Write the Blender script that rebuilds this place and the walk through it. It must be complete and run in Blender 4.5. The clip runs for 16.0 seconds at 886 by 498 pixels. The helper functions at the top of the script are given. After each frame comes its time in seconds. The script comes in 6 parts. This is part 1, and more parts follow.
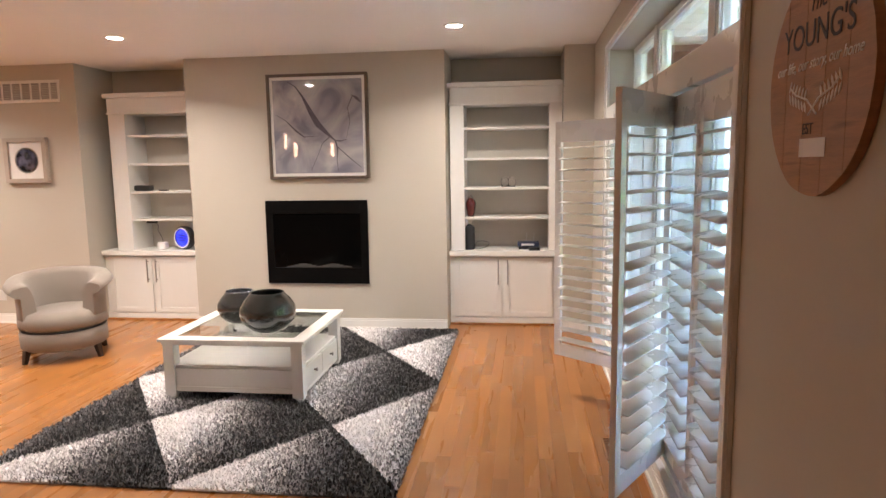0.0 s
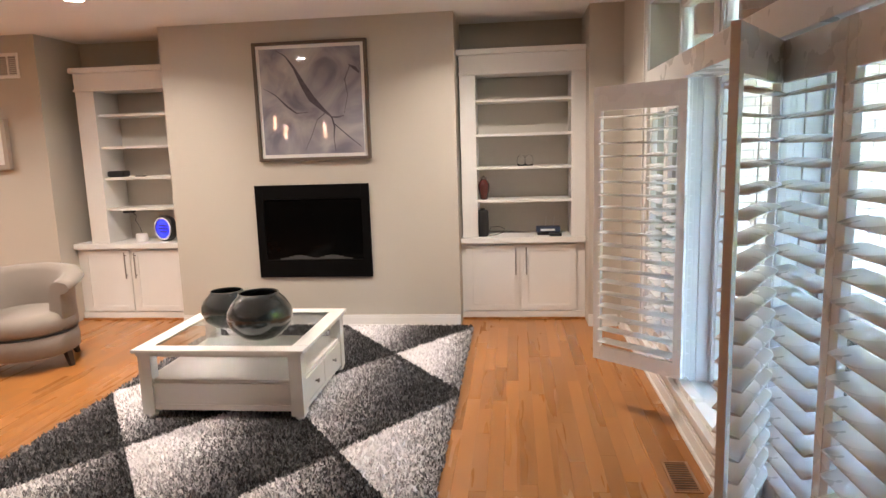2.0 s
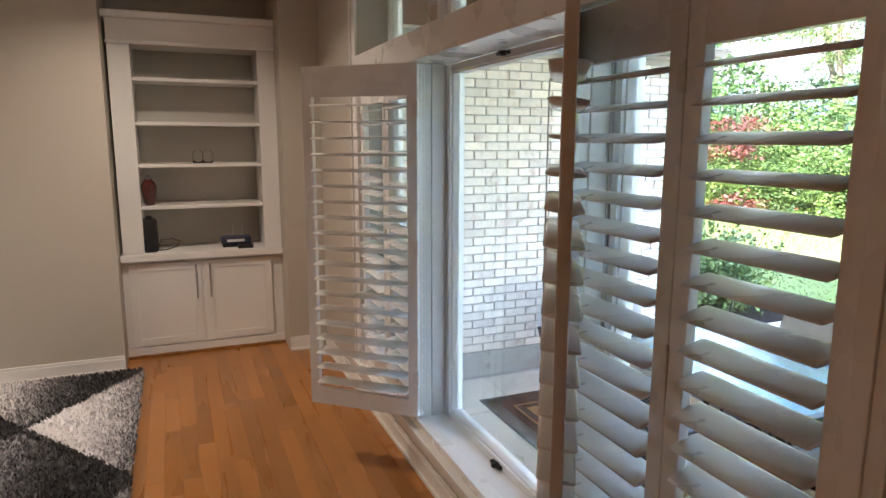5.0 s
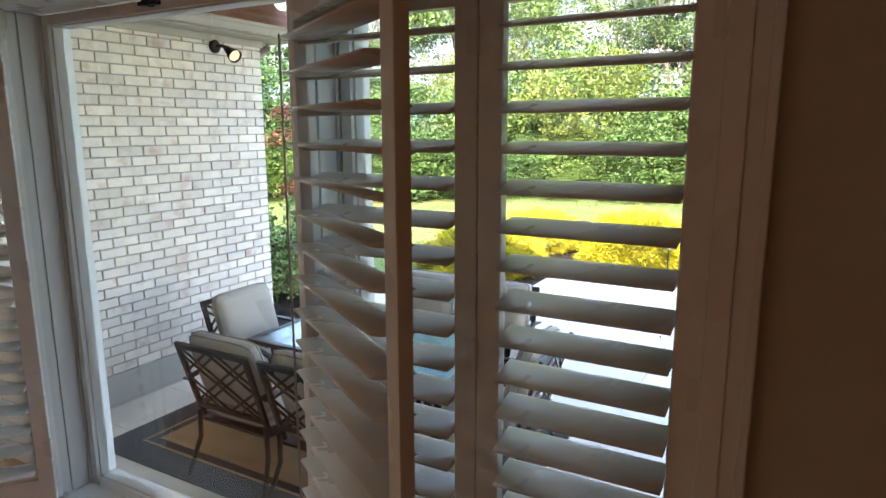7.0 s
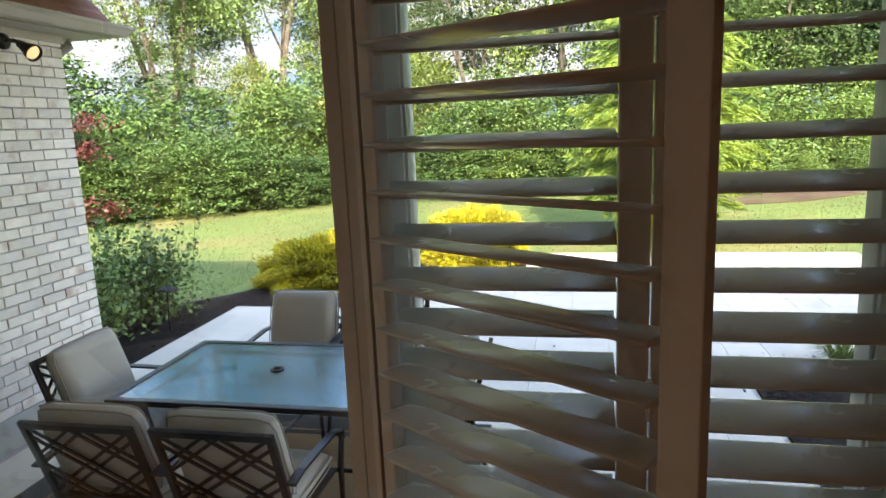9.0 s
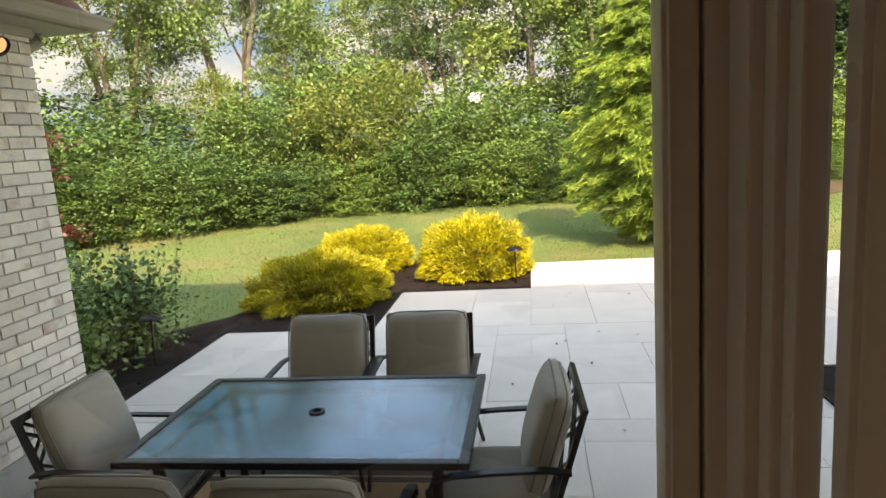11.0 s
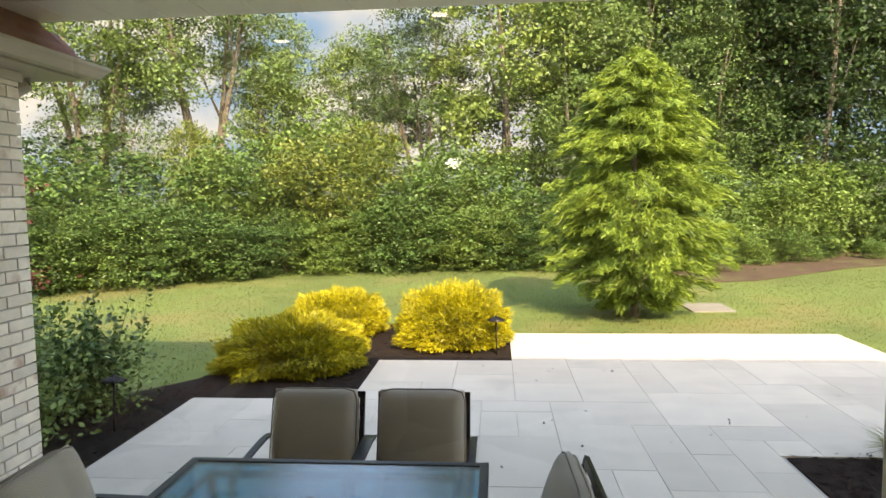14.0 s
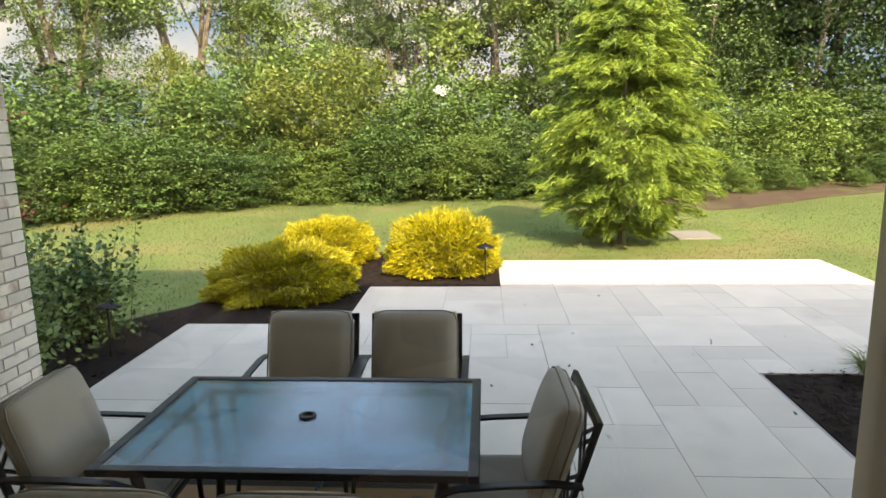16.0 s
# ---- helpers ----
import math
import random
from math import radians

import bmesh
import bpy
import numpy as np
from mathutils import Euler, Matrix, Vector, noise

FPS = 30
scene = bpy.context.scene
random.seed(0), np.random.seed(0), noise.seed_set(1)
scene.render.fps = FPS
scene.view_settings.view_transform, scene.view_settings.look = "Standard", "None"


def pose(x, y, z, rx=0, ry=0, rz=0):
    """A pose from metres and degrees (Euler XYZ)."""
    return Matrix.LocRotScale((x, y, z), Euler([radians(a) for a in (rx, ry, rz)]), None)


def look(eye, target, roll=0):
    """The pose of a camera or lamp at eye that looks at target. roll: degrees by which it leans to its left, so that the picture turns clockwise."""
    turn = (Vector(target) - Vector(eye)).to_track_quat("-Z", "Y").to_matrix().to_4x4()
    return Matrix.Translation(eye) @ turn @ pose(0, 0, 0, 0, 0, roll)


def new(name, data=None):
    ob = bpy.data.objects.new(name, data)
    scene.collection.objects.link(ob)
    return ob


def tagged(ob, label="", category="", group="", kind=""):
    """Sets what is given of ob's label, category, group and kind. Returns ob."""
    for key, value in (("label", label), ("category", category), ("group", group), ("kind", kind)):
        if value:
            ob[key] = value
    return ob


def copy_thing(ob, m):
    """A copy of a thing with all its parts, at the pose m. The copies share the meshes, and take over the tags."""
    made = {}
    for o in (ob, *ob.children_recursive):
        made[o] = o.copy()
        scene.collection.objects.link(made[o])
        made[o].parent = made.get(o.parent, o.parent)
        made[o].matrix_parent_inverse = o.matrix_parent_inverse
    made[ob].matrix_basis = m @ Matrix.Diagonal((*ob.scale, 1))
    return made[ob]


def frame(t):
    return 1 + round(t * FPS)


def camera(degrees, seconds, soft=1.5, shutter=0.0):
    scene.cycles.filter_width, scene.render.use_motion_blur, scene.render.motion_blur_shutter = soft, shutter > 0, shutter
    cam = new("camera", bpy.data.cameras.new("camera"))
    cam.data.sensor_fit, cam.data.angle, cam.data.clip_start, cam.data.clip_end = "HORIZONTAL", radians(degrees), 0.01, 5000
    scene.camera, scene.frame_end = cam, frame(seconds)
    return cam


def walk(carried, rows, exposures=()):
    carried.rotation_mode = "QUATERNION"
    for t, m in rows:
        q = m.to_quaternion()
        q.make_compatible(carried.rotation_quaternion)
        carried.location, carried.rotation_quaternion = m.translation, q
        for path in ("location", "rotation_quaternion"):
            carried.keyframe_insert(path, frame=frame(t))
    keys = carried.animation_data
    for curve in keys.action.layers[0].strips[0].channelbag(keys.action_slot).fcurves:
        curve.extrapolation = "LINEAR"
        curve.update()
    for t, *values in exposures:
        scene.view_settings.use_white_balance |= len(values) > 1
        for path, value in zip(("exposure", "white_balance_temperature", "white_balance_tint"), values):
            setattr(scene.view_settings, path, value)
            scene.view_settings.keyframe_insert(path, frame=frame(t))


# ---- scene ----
cam = camera(68.9, 16.0)
PATH = [
    (0, (0.379, 0.457, 1.642), (0.135, 2.426, 1.385), -0.9),
    (0.5, (0.342, 0.628, 1.62), (0.028, 2.582, 1.333), -2.4),
    (1, (0.314, 0.791, 1.618), (-0.016, 2.739, 1.309), -1.5),
    (1.5, (0.24, 0.958, 1.6), (-0.008, 2.913, 1.262), -0.9),
    (2, (0.129, 1.094, 1.606), (-0.092, 3.057, 1.295), -1.8),
    (2.5, (0.075, 1.161, 1.599), (-0.142, 3.12, 1.256), -1.4),
    (3, (0.081, 1.314, 1.585), (0.118, 3.276, 1.201), 0.6),
    (3.5, (0.101, 1.465, 1.605), (0.401, 3.413, 1.261), 1.0),
    (3.7, (0.108, 1.519, 1.612), (0.491, 3.453, 1.279), 0.7),
    (5.8, (-0.02, 2.177, 1.583), (1.138, 3.767, 1.22), 0.2),
    (6, (-0.029, 2.227, 1.582), (1.265, 3.704, 1.201), 0.1),
    (6.5, (-0.092, 2.364, 1.581), (1.425, 3.594, 1.152), -1.3),
    (7, (-0.089, 2.483, 1.562), (1.621, 3.452, 1.19), -0.2),
    (7.5, (-0.028, 2.614, 1.541), (1.757, 3.421, 1.139), -2.0),
    (8, (-0.001, 2.765, 1.551), (1.871, 3.359, 1.177), -1.2),
    (8.5, (-0.011, 2.987, 1.568), (1.912, 3.386, 1.187), -2.9),
    (9, (0.021, 3.166, 1.551), (1.944, 3.568, 1.175), -2.5),
    (9.2, (0.067, 3.221, 1.551), (1.992, 3.617, 1.182), -3.8),
    (11.3, (0.521, 3.845, 1.464), (2.477, 4.098, 1.13), -3.1),
    (11.5, (0.546, 3.871, 1.48), (2.504, 4.103, 1.146), -0.6),
    (12, (0.612, 3.929, 1.505), (2.575, 4.126, 1.18), -1.2),
    (12.5, (0.644, 3.997, 1.517), (2.626, 4.021, 1.25), -1.3),
    (13, (0.653, 4.029, 1.527), (2.635, 4.009, 1.256), 0.3),
    (13.5, (0.638, 4.07, 1.533), (2.628, 4.18, 1.366), -0.2),
    (14, (0.622, 4.031, 1.53), (2.608, 4.2, 1.371), -0.9),
    (14.5, (0.626, 4.07, 1.544), (2.613, 4.234, 1.393), -1.2),
    (15, (0.62, 4.063, 1.541), (2.606, 4.2, 1.345), -0.2),
    (15.5, (0.603, 4.054, 1.515), (2.583, 4.171, 1.258), -0.9),
    (16, (0.593, 4.059, 1.488), (2.554, 4.19, 1.117), -1.0),
]
EXPOSURES = [(0, 5.65, 5900, 12), (3.7, 5.1, 6200, 14), (5.8, 4.25, 6500, 14), (7.0, 3.8, 6800, 14), (9.2, 3.02, 7400, 12), (11.3, 2.55, 8900, 12), (16, 2.46, 8800, 12)]
walk(cam, [(t, look(eye, target, roll)) for t, eye, target, roll in PATH], EXPOSURES)

# ---- world, sun and lamps ----
SUN_ELEVATION, SUN_AZIMUTH = 38.0, 200.0      # azimuth: direction towards the sun, degrees from +x
world = bpy.data.worlds.new("world")
scene.world = world
world.use_nodes = True
wn = world.node_tree
sky = wn.nodes.new("ShaderNodeTexSky")
sky.sky_type, sky.sun_disc = "NISHITA", False
sky.sun_elevation, sky.sun_rotation = radians(SUN_ELEVATION), radians(90 - SUN_AZIMUTH)
wn.links.new(sky.outputs[0], wn.nodes["Background"].inputs[0])
wn.nodes["Background"].inputs[1].default_value = 0.15
sun = new("sun", bpy.data.lights.new("sun", "SUN"))
sun.data.energy, sun.data.angle, sun.data.color = 1.5, radians(0.7), (1.0, 0.93, 0.82)
sun.matrix_world = look((0, 0, 0), (-math.cos(radians(SUN_AZIMUTH)) * math.cos(radians(SUN_ELEVATION)),
                                    -math.sin(radians(SUN_AZIMUTH)) * math.cos(radians(SUN_ELEVATION)), -math.sin(radians(SUN_ELEVATION))))
CAN_POWER = 0.85

# ---- plan, in metres ----
CEIL = 2.74
XW = 1.05            # inner face of the window wall
XO = 1.33            # outer face of the window wall
YF = 6.765           # face of the chimney breast
YC = 6.995           # face of the built-in cases
YB = 7.40            # back of the alcoves
PATIO = -0.50
WY0, WY1, WZ0, WZ1 = 2.575, 5.70, 0.22, 2.50   # window opening


# ---- mesh helpers ----
def box(bm, x0, x1, y0, y1, z0, z1, bevel=0.0, m=None):
    r = bmesh.ops.create_cube(bm, size=1.0)
    vs = r["verts"]
    for v in vs:
        v.co = Vector(((x0 + x1) / 2 + v.co.x * (x1 - x0), (y0 + y1) / 2 + v.co.y * (y1 - y0), (z0 + z1) / 2 + v.co.z * (z1 - z0)))
    if bevel:
        es = list({e for v in vs for e in v.link_edges})
        out = bmesh.ops.bevel(bm, geom=es, offset=bevel, segments=2, profile=0.6, affect="EDGES")
        vs = list({v for f in out["faces"] for v in f.verts} | {v for v in vs if v.is_valid})
    if m is not None:
        bmesh.ops.transform(bm, matrix=m, verts=vs)
    return vs


def tube(bm, points, radius, sides=8, m=None):
    """A round bar along points; radius a number or one per point."""
    rings = []
    pts = [Vector(p) for p in points]
    for i, p in enumerate(pts):
        d = (pts[min(i + 1, len(pts) - 1)] - pts[max(i - 1, 0)]).normalized()
        a = d.cross(Vector((0, 0, 1)) if abs(d.z) < 0.9 else Vector((1, 0, 0))).normalized()
        b = d.cross(a)
        r = radius[i] if isinstance(radius, (list, tuple)) else radius
        ring = [bm.verts.new(p + a * math.cos(2 * math.pi * k / sides) * r + b * math.sin(2 * math.pi * k / sides) * r) for k in range(sides)]
        rings.append(ring)
    for q, w in zip(rings, rings[1:]):
        for k in range(sides):
            bm.faces.new((q[k], q[(k + 1) % sides], w[(k + 1) % sides], w[k]))
    bm.faces.new(rings[0][::-1])
    bm.faces.new(rings[-1])
    if m is not None:
        bmesh.ops.transform(bm, matrix=m, verts=[v for r in rings for v in r])


def lathe(bm, profile, centre=(0, 0, 0), sides=24, m=None):
    """A turned body from (radius, height) pairs."""
    rings, c = [], Vector(centre)
    for r, z in profile:
        rings.append([bm.verts.new(c + Vector((r * math.cos(2 * math.pi * k / sides), r * math.sin(2 * math.pi * k / sides), z))) for k in range(sides)])
    for q, w in zip(rings, rings[1:]):
        for k in range(sides):
            f = bm.faces.new((q[k], q[(k + 1) % sides], w[(k + 1) % sides], w[k]))
            f.smooth = True
    if profile[0][0] > 1e-4:
        bm.faces.new(rings[0][::-1])
    if profile[-1][0] > 1e-4:
        bm.faces.new(rings[-1])
    if m is not None:
        bmesh.ops.transform(bm, matrix=m, verts=[v for r in rings for v in r])


def cushion(bm, w, d, h, m=None, puff=0.5, n=10):
    """A stuffed pad of width w (x), depth d (y) and thickness h (z), round at its rim."""
    rows = []
    for side in (1, -1):
        grid = []
        for i in range(n + 1):
            line = []
            for j in range(n + 1):
                u, v = 2 * i / n - 1, 2 * j / n - 1
                uu, vv = math.copysign(1 - (1 - abs(u)) ** 1.35, u), math.copysign(1 - (1 - abs(v)) ** 1.35, v)
                rim = max(0.0, (1 - abs(uu) ** 6) * (1 - abs(vv) ** 6))
                z = side * h / 2 * (rim ** 0.32) * (1 - puff * 0.25 * (uu * uu + vv * vv))
                round_ = 1 - 0.035 * (uu * uu * vv * vv)
                line.append(bm.verts.new((uu * w / 2 * round_, vv * d / 2 * round_, z)))
            grid.append(line)
        for i in range(n):
            for j in range(n):
                q = (grid[i][j], grid[i + 1][j], grid[i + 1][j + 1], grid[i][j + 1])
                f = bm.faces.new(q if side == 1 else q[::-1])
                f.smooth = True
        rows += [v for line in grid for v in line]
    bmesh.ops.remove_doubles(bm, verts=rows, dist=0.0004)
    if m is not None:
        bmesh.ops.transform(bm, matrix=m, verts=[v for v in rows if v.is_valid])


def mesh(name, bm, material):
    bmesh.ops.recalc_face_normals(bm, faces=bm.faces)
    me = bpy.data.meshes.new(name)
    bm.to_mesh(me)
    bm.free()
    for one in material if isinstance(material, (list, tuple)) else (material,):
        me.materials.append(one)
    return me


def part(name, bm, material, parent=None, label=""):
    ob = new(name, mesh(name, bm, material))
    ob.parent = parent
    return tagged(ob, label)


def thing(name, label, category, group="", kind="", at=None):
    ob = new(name)
    ob.empty_display_size = 0.1
    if at is not None:
        ob.matrix_world = at
    return tagged(ob, label, category, group, kind)


def boxes(*rows, bevel=0.0):
    bm = bmesh.new()
    for r in rows:
        box(bm, *r, bevel=bevel)
    return bm


def structure(name, bm, material, label="", category=""):
    return tagged(part(name, bm, material), label, category, kind="structure")


# ---- materials ----
def material(name, colour, rough=0.5, metal=0.0, vary=0.08, scale=6.0, fine=60.0, bump=0.05, bump_scale=80.0, sheen=0.0, coat=0.0,
             stretch=(1, 1, 1), random_value=0.0, island=False, spec=0.5, stain=None):
    """A painted, woven or mineral surface: colour with a broad and a fine variation, and a fine relief."""
    mt = bpy.data.materials.new(name)
    mt.use_nodes = True
    n, l = mt.node_tree.nodes, mt.node_tree.links
    b = n["Principled BSDF"]
    b.inputs["Roughness"].default_value, b.inputs["Metallic"].default_value = rough, metal
    b.inputs["Specular IOR Level"].default_value = spec
    b.inputs["Sheen Weight"].default_value, b.inputs["Coat Weight"].default_value = sheen, coat
    co = n.new("ShaderNodeTexCoord")
    mp = n.new("ShaderNodeMapping")
    mp.inputs["Scale"].default_value = stretch
    l.new(co.outputs["Object"], mp.inputs["Vector"])
    vec = mp.outputs["Vector"]
    if random_value or island:
        info = n.new("ShaderNodeNewGeometry" if island else "ShaderNodeObjectInfo")
        rnd = info.outputs["Random Per Island"] if island else info.outputs["Random"]
        add = n.new("ShaderNodeVectorMath")
        add.operation = "ADD"
        sc = n.new("ShaderNodeMath")
        sc.operation = "MULTIPLY"
        sc.inputs[1].default_value = 37.0
        l.new(rnd, sc.inputs[0])
        l.new(vec, add.inputs[0])
        l.new(sc.outputs[0], add.inputs[1])
        vec = add.outputs[0]
    big, small = n.new("ShaderNodeTexNoise"), n.new("ShaderNodeTexNoise")
    big.inputs["Scale"].default_value, small.inputs["Scale"].default_value = scale, fine
    big.inputs["Detail"].default_value, small.inputs["Detail"].default_value = 4.0, 3.0
    l.new(vec, big.inputs["Vector"])
    l.new(vec, small.inputs["Vector"])
    mix = n.new("ShaderNodeMath")
    mix.operation = "MULTIPLY_ADD"
    mix.inputs[1].default_value = 0.45
    l.new(small.outputs[0], mix.inputs[0])
    l.new(big.outputs[0], mix.inputs[2])
    value = mix.outputs[0]
    ramp = n.new("ShaderNodeMapRange")
    ramp.inputs["From Min"].default_value, ramp.inputs["From Max"].default_value = 0.4, 1.05
    ramp.inputs["To Min"].default_value, ramp.inputs["To Max"].default_value = 1 - vary, 1 + vary
    l.new(value, ramp.inputs["Value"])
    out = ramp.outputs[0]
    if random_value:
        r2 = n.new("ShaderNodeMapRange")
        r2.inputs["To Min"].default_value, r2.inputs["To Max"].default_value = 1 - random_value, 1 + random_value
        l.new(rnd, r2.inputs["Value"])
        mu = n.new("ShaderNodeMath")
        mu.operation = "MULTIPLY"
        l.new(out, mu.inputs[0])
        l.new(r2.outputs[0], mu.inputs[1])
        out = mu.outputs[0]
    col = n.new("ShaderNodeVectorMath")
    col.operation = "SCALE"
    col.inputs[0].default_value = colour[:3]
    l.new(out, col.inputs["Scale"])
    base = col.outputs[0]
    if stain:
        st = n.new("ShaderNodeTexNoise")
        st.inputs["Scale"].default_value, st.inputs["Detail"].default_value = stain[1], 6.0
        l.new(vec, st.inputs["Vector"])
        sr = n.new("ShaderNodeMapRange")
        sr.inputs["From Min"].default_value, sr.inputs["From Max"].default_value = stain[2], stain[2] + 0.18
        l.new(st.outputs[0], sr.inputs["Value"])
        mx = n.new("ShaderNodeMix")
        mx.data_type = "RGBA"
        l.new(sr.outputs[0], mx.inputs["Factor"])
        l.new(base, mx.inputs[6])
        mx.inputs[7].default_value = (*stain[0], 1)
        base = mx.outputs[2]
    l.new(base, b.inputs["Base Color"])
    if bump:
        bn = n.new("ShaderNodeTexNoise")
        bn.inputs["Scale"].default_value, bn.inputs["Detail"].default_value = bump_scale, 5.0
        l.new(vec, bn.inputs["Vector"])
        bp = n.new("ShaderNodeBump")
        bp.inputs["Strength"].default_value, bp.inputs["Distance"].default_value = bump, 0.01
        l.new(bn.outputs[0], bp.inputs["Height"])
        l.new(bp.outputs[0], b.inputs["Normal"])
        rr = n.new("ShaderNodeMapRange")
        rr.inputs["To Min"].default_value, rr.inputs["To Max"].default_value = max(rough - 0.06, 0.02), min(rough + 0.08, 1)
        l.new(big.outputs[0], rr.inputs["Value"])
        l.new(rr.outputs[0], b.inputs["Roughness"])
    return mt


def emitter(name, colour, strength):
    mt = bpy.data.materials.new(name)
    mt.use_nodes = True
    b = mt.node_tree.nodes["Principled BSDF"]
    b.inputs["Base Color"].default_value = (*(0.1 * c for c in colour), 1)
    b.inputs["Emission Color"].default_value = (*colour, 1)
    b.inputs["Emission Strength"].default_value = strength
    return mt


def glass(name, colour=(1, 1, 1), rough=0.0, ior=1.45):
    mt = bpy.data.materials.new(name)
    mt.use_nodes = True
    b = mt.node_tree.nodes["Principled BSDF"]
    b.inputs["Base Color"].default_value = (*colour, 1)
    b.inputs["Transmission Weight"].default_value = 1.0
    b.inputs["Roughness"].default_value, b.inputs["IOR"].default_value = rough, ior
    return mt


M_WALL = material("wall_paint", (0.50, 0.462, 0.395), 0.6, vary=0.02, scale=1.2, bump=0.06, bump_scale=220)
M_CEIL = material("ceiling_paint", (0.86, 0.86, 0.855), 0.75, vary=0.015, scale=0.8, bump=0.05, bump_scale=160)
M_WHITE = material("white_paint", (0.76, 0.75, 0.72), 0.38, vary=0.025, scale=3, bump=0.03, bump_scale=120)
M_SHUT = material("shutter_paint", (0.80, 0.79, 0.76), 0.27, vary=0.02, scale=4, bump=0.008, bump_scale=150)
M_VINYL = material("window_vinyl", (0.70, 0.69, 0.66), 0.4, vary=0.03, scale=4, bump=0.02)
M_GLASS = glass("window_glass")
M_BLACK = material("black_metal", (0.0035, 0.0033, 0.0033), 0.6, 0.0, vary=0.2, bump=0.05, spec=0.06)
M_OAK = material("oak_floor", (0.335, 0.138, 0.034), 0.27, vary=0.05, scale=1.0, fine=16, bump=0.001, bump_scale=30, stretch=(7, 0.5, 1), random_value=0.17, coat=0.08)
M_BRICK = material("washed_brick", (0.76, 0.67, 0.58), 0.85, vary=0.14, scale=9, fine=70, bump=0.5, bump_scale=60, random_value=0.13, stain=((0.50, 0.33, 0.26), 7.0, 0.57))
M_MORTAR = material("mortar", (0.40, 0.35, 0.31), 0.95, vary=0.12, scale=10, bump=0.5, bump_scale=120)
M_PAVER = material("stone_paver", (0.65, 0.565, 0.462), 0.7, vary=0.08, scale=3.5, fine=40, bump=0.15, bump_scale=60, random_value=0.09, stain=((0.54, 0.465, 0.375), 1.4, 0.58))
M_CONCRETE = material("concrete", (0.36, 0.345, 0.32), 0.85, vary=0.1, scale=2, bump=0.2)
M_GRASS = material("lawn", (0.112, 0.155, 0.033), 0.9, vary=0.40, scale=0.45, fine=14, bump=0.9, bump_scale=40, stain=((0.19, 0.175, 0.056), 0.5, 0.53))
M_MULCH = material("mulch", (0.028, 0.021, 0.017), 0.95, vary=0.5, scale=12, fine=60, bump=1.0, bump_scale=50, spec=0.08)
M_SIDING = material("tan_soffit", (0.82, 0.77, 0.68), 0.5, vary=0.05, scale=2, bump=0.03)

M_OAK_FAR = material("oak_floor_joined", (0.335, 0.138, 0.034), 0.27, vary=0.05, scale=1.0, fine=16, bump=0.001, bump_scale=30, stretch=(7, 0.5, 1), random_value=0.17, island=True, coat=0.08)
# Bookcase backs: a darker beige than M_WHITE on the sides and shelves
M_SHELF = material("case_back_beige", (0.60, 0.57, 0.51), 0.5, vary=0.03, scale=2, bump=0.03)
M_STEEL = material("brushed_nickel", (0.34, 0.32, 0.30), 0.35, 1.0, vary=0.05, bump=0.02)
M_DARKWOOD = material("dark_wood", (0.035, 0.022, 0.016), 0.4, vary=0.25, scale=4, bump=0.05, stretch=(1, 1, 8))
M_FRAME = material("bronze_picture_frame", (0.10, 0.075, 0.055), 0.4, vary=0.15, scale=5, bump=0.04)
M_MAT = material("white_card", (0.78, 0.77, 0.75), 0.8, vary=0.02, bump=0.03)
M_FABRIC = material("taupe_upholstery", (0.23, 0.195, 0.165), 0.85, vary=0.07, scale=5, fine=180, bump=0.25, bump_scale=500, sheen=0.3)
M_PLASTIC = material("black_plastic", (0.014, 0.014, 0.015), 0.4, vary=0.15, bump=0.03)
M_WPLASTIC = material("white_plastic", (0.72, 0.71, 0.69), 0.4, vary=0.02, bump=0.02)
M_CLEAR = glass("clear_glass")
M_TABLEGLASS = glass("table_glass", (0.93, 0.97, 0.96))
M_BOARD = material("stained_round_board", (0.36, 0.18, 0.075), 0.5, vary=0.3, scale=3, fine=30, bump=0.12, bump_scale=40, stretch=(1, 12, 1), stain=((0.10, 0.045, 0.02), 3.0, 0.58))
M_INK = material("dark_lettering", (0.03, 0.022, 0.018), 0.6, bump=0.0)
M_CHALK = material("white_lettering", (0.78, 0.74, 0.68), 0.7, bump=0.0)
M_BLUE = emitter("blue_clock_light", (0.04, 0.05, 1.0), 0.04)
M_CAN = emitter("can_lens", (1.0, 0.90, 0.76), 3.0)
M_PENDANT = emitter("pendant_glass", (1.0, 0.55, 0.32), 0.6)
M_RED = material("red_glazed_glass", (0.075, 0.012, 0.009), 0.12, vary=0.3, scale=12, bump=0.02, coat=0.6)


def smoked_vase_material():
    mt = material("smoked_mercury_glass", (0.020, 0.030, 0.034), 0.06, 0.3, vary=0.8, scale=14, fine=30, bump=1.0, bump_scale=16, coat=1.0)
    return mt


M_VASE = smoked_vase_material()


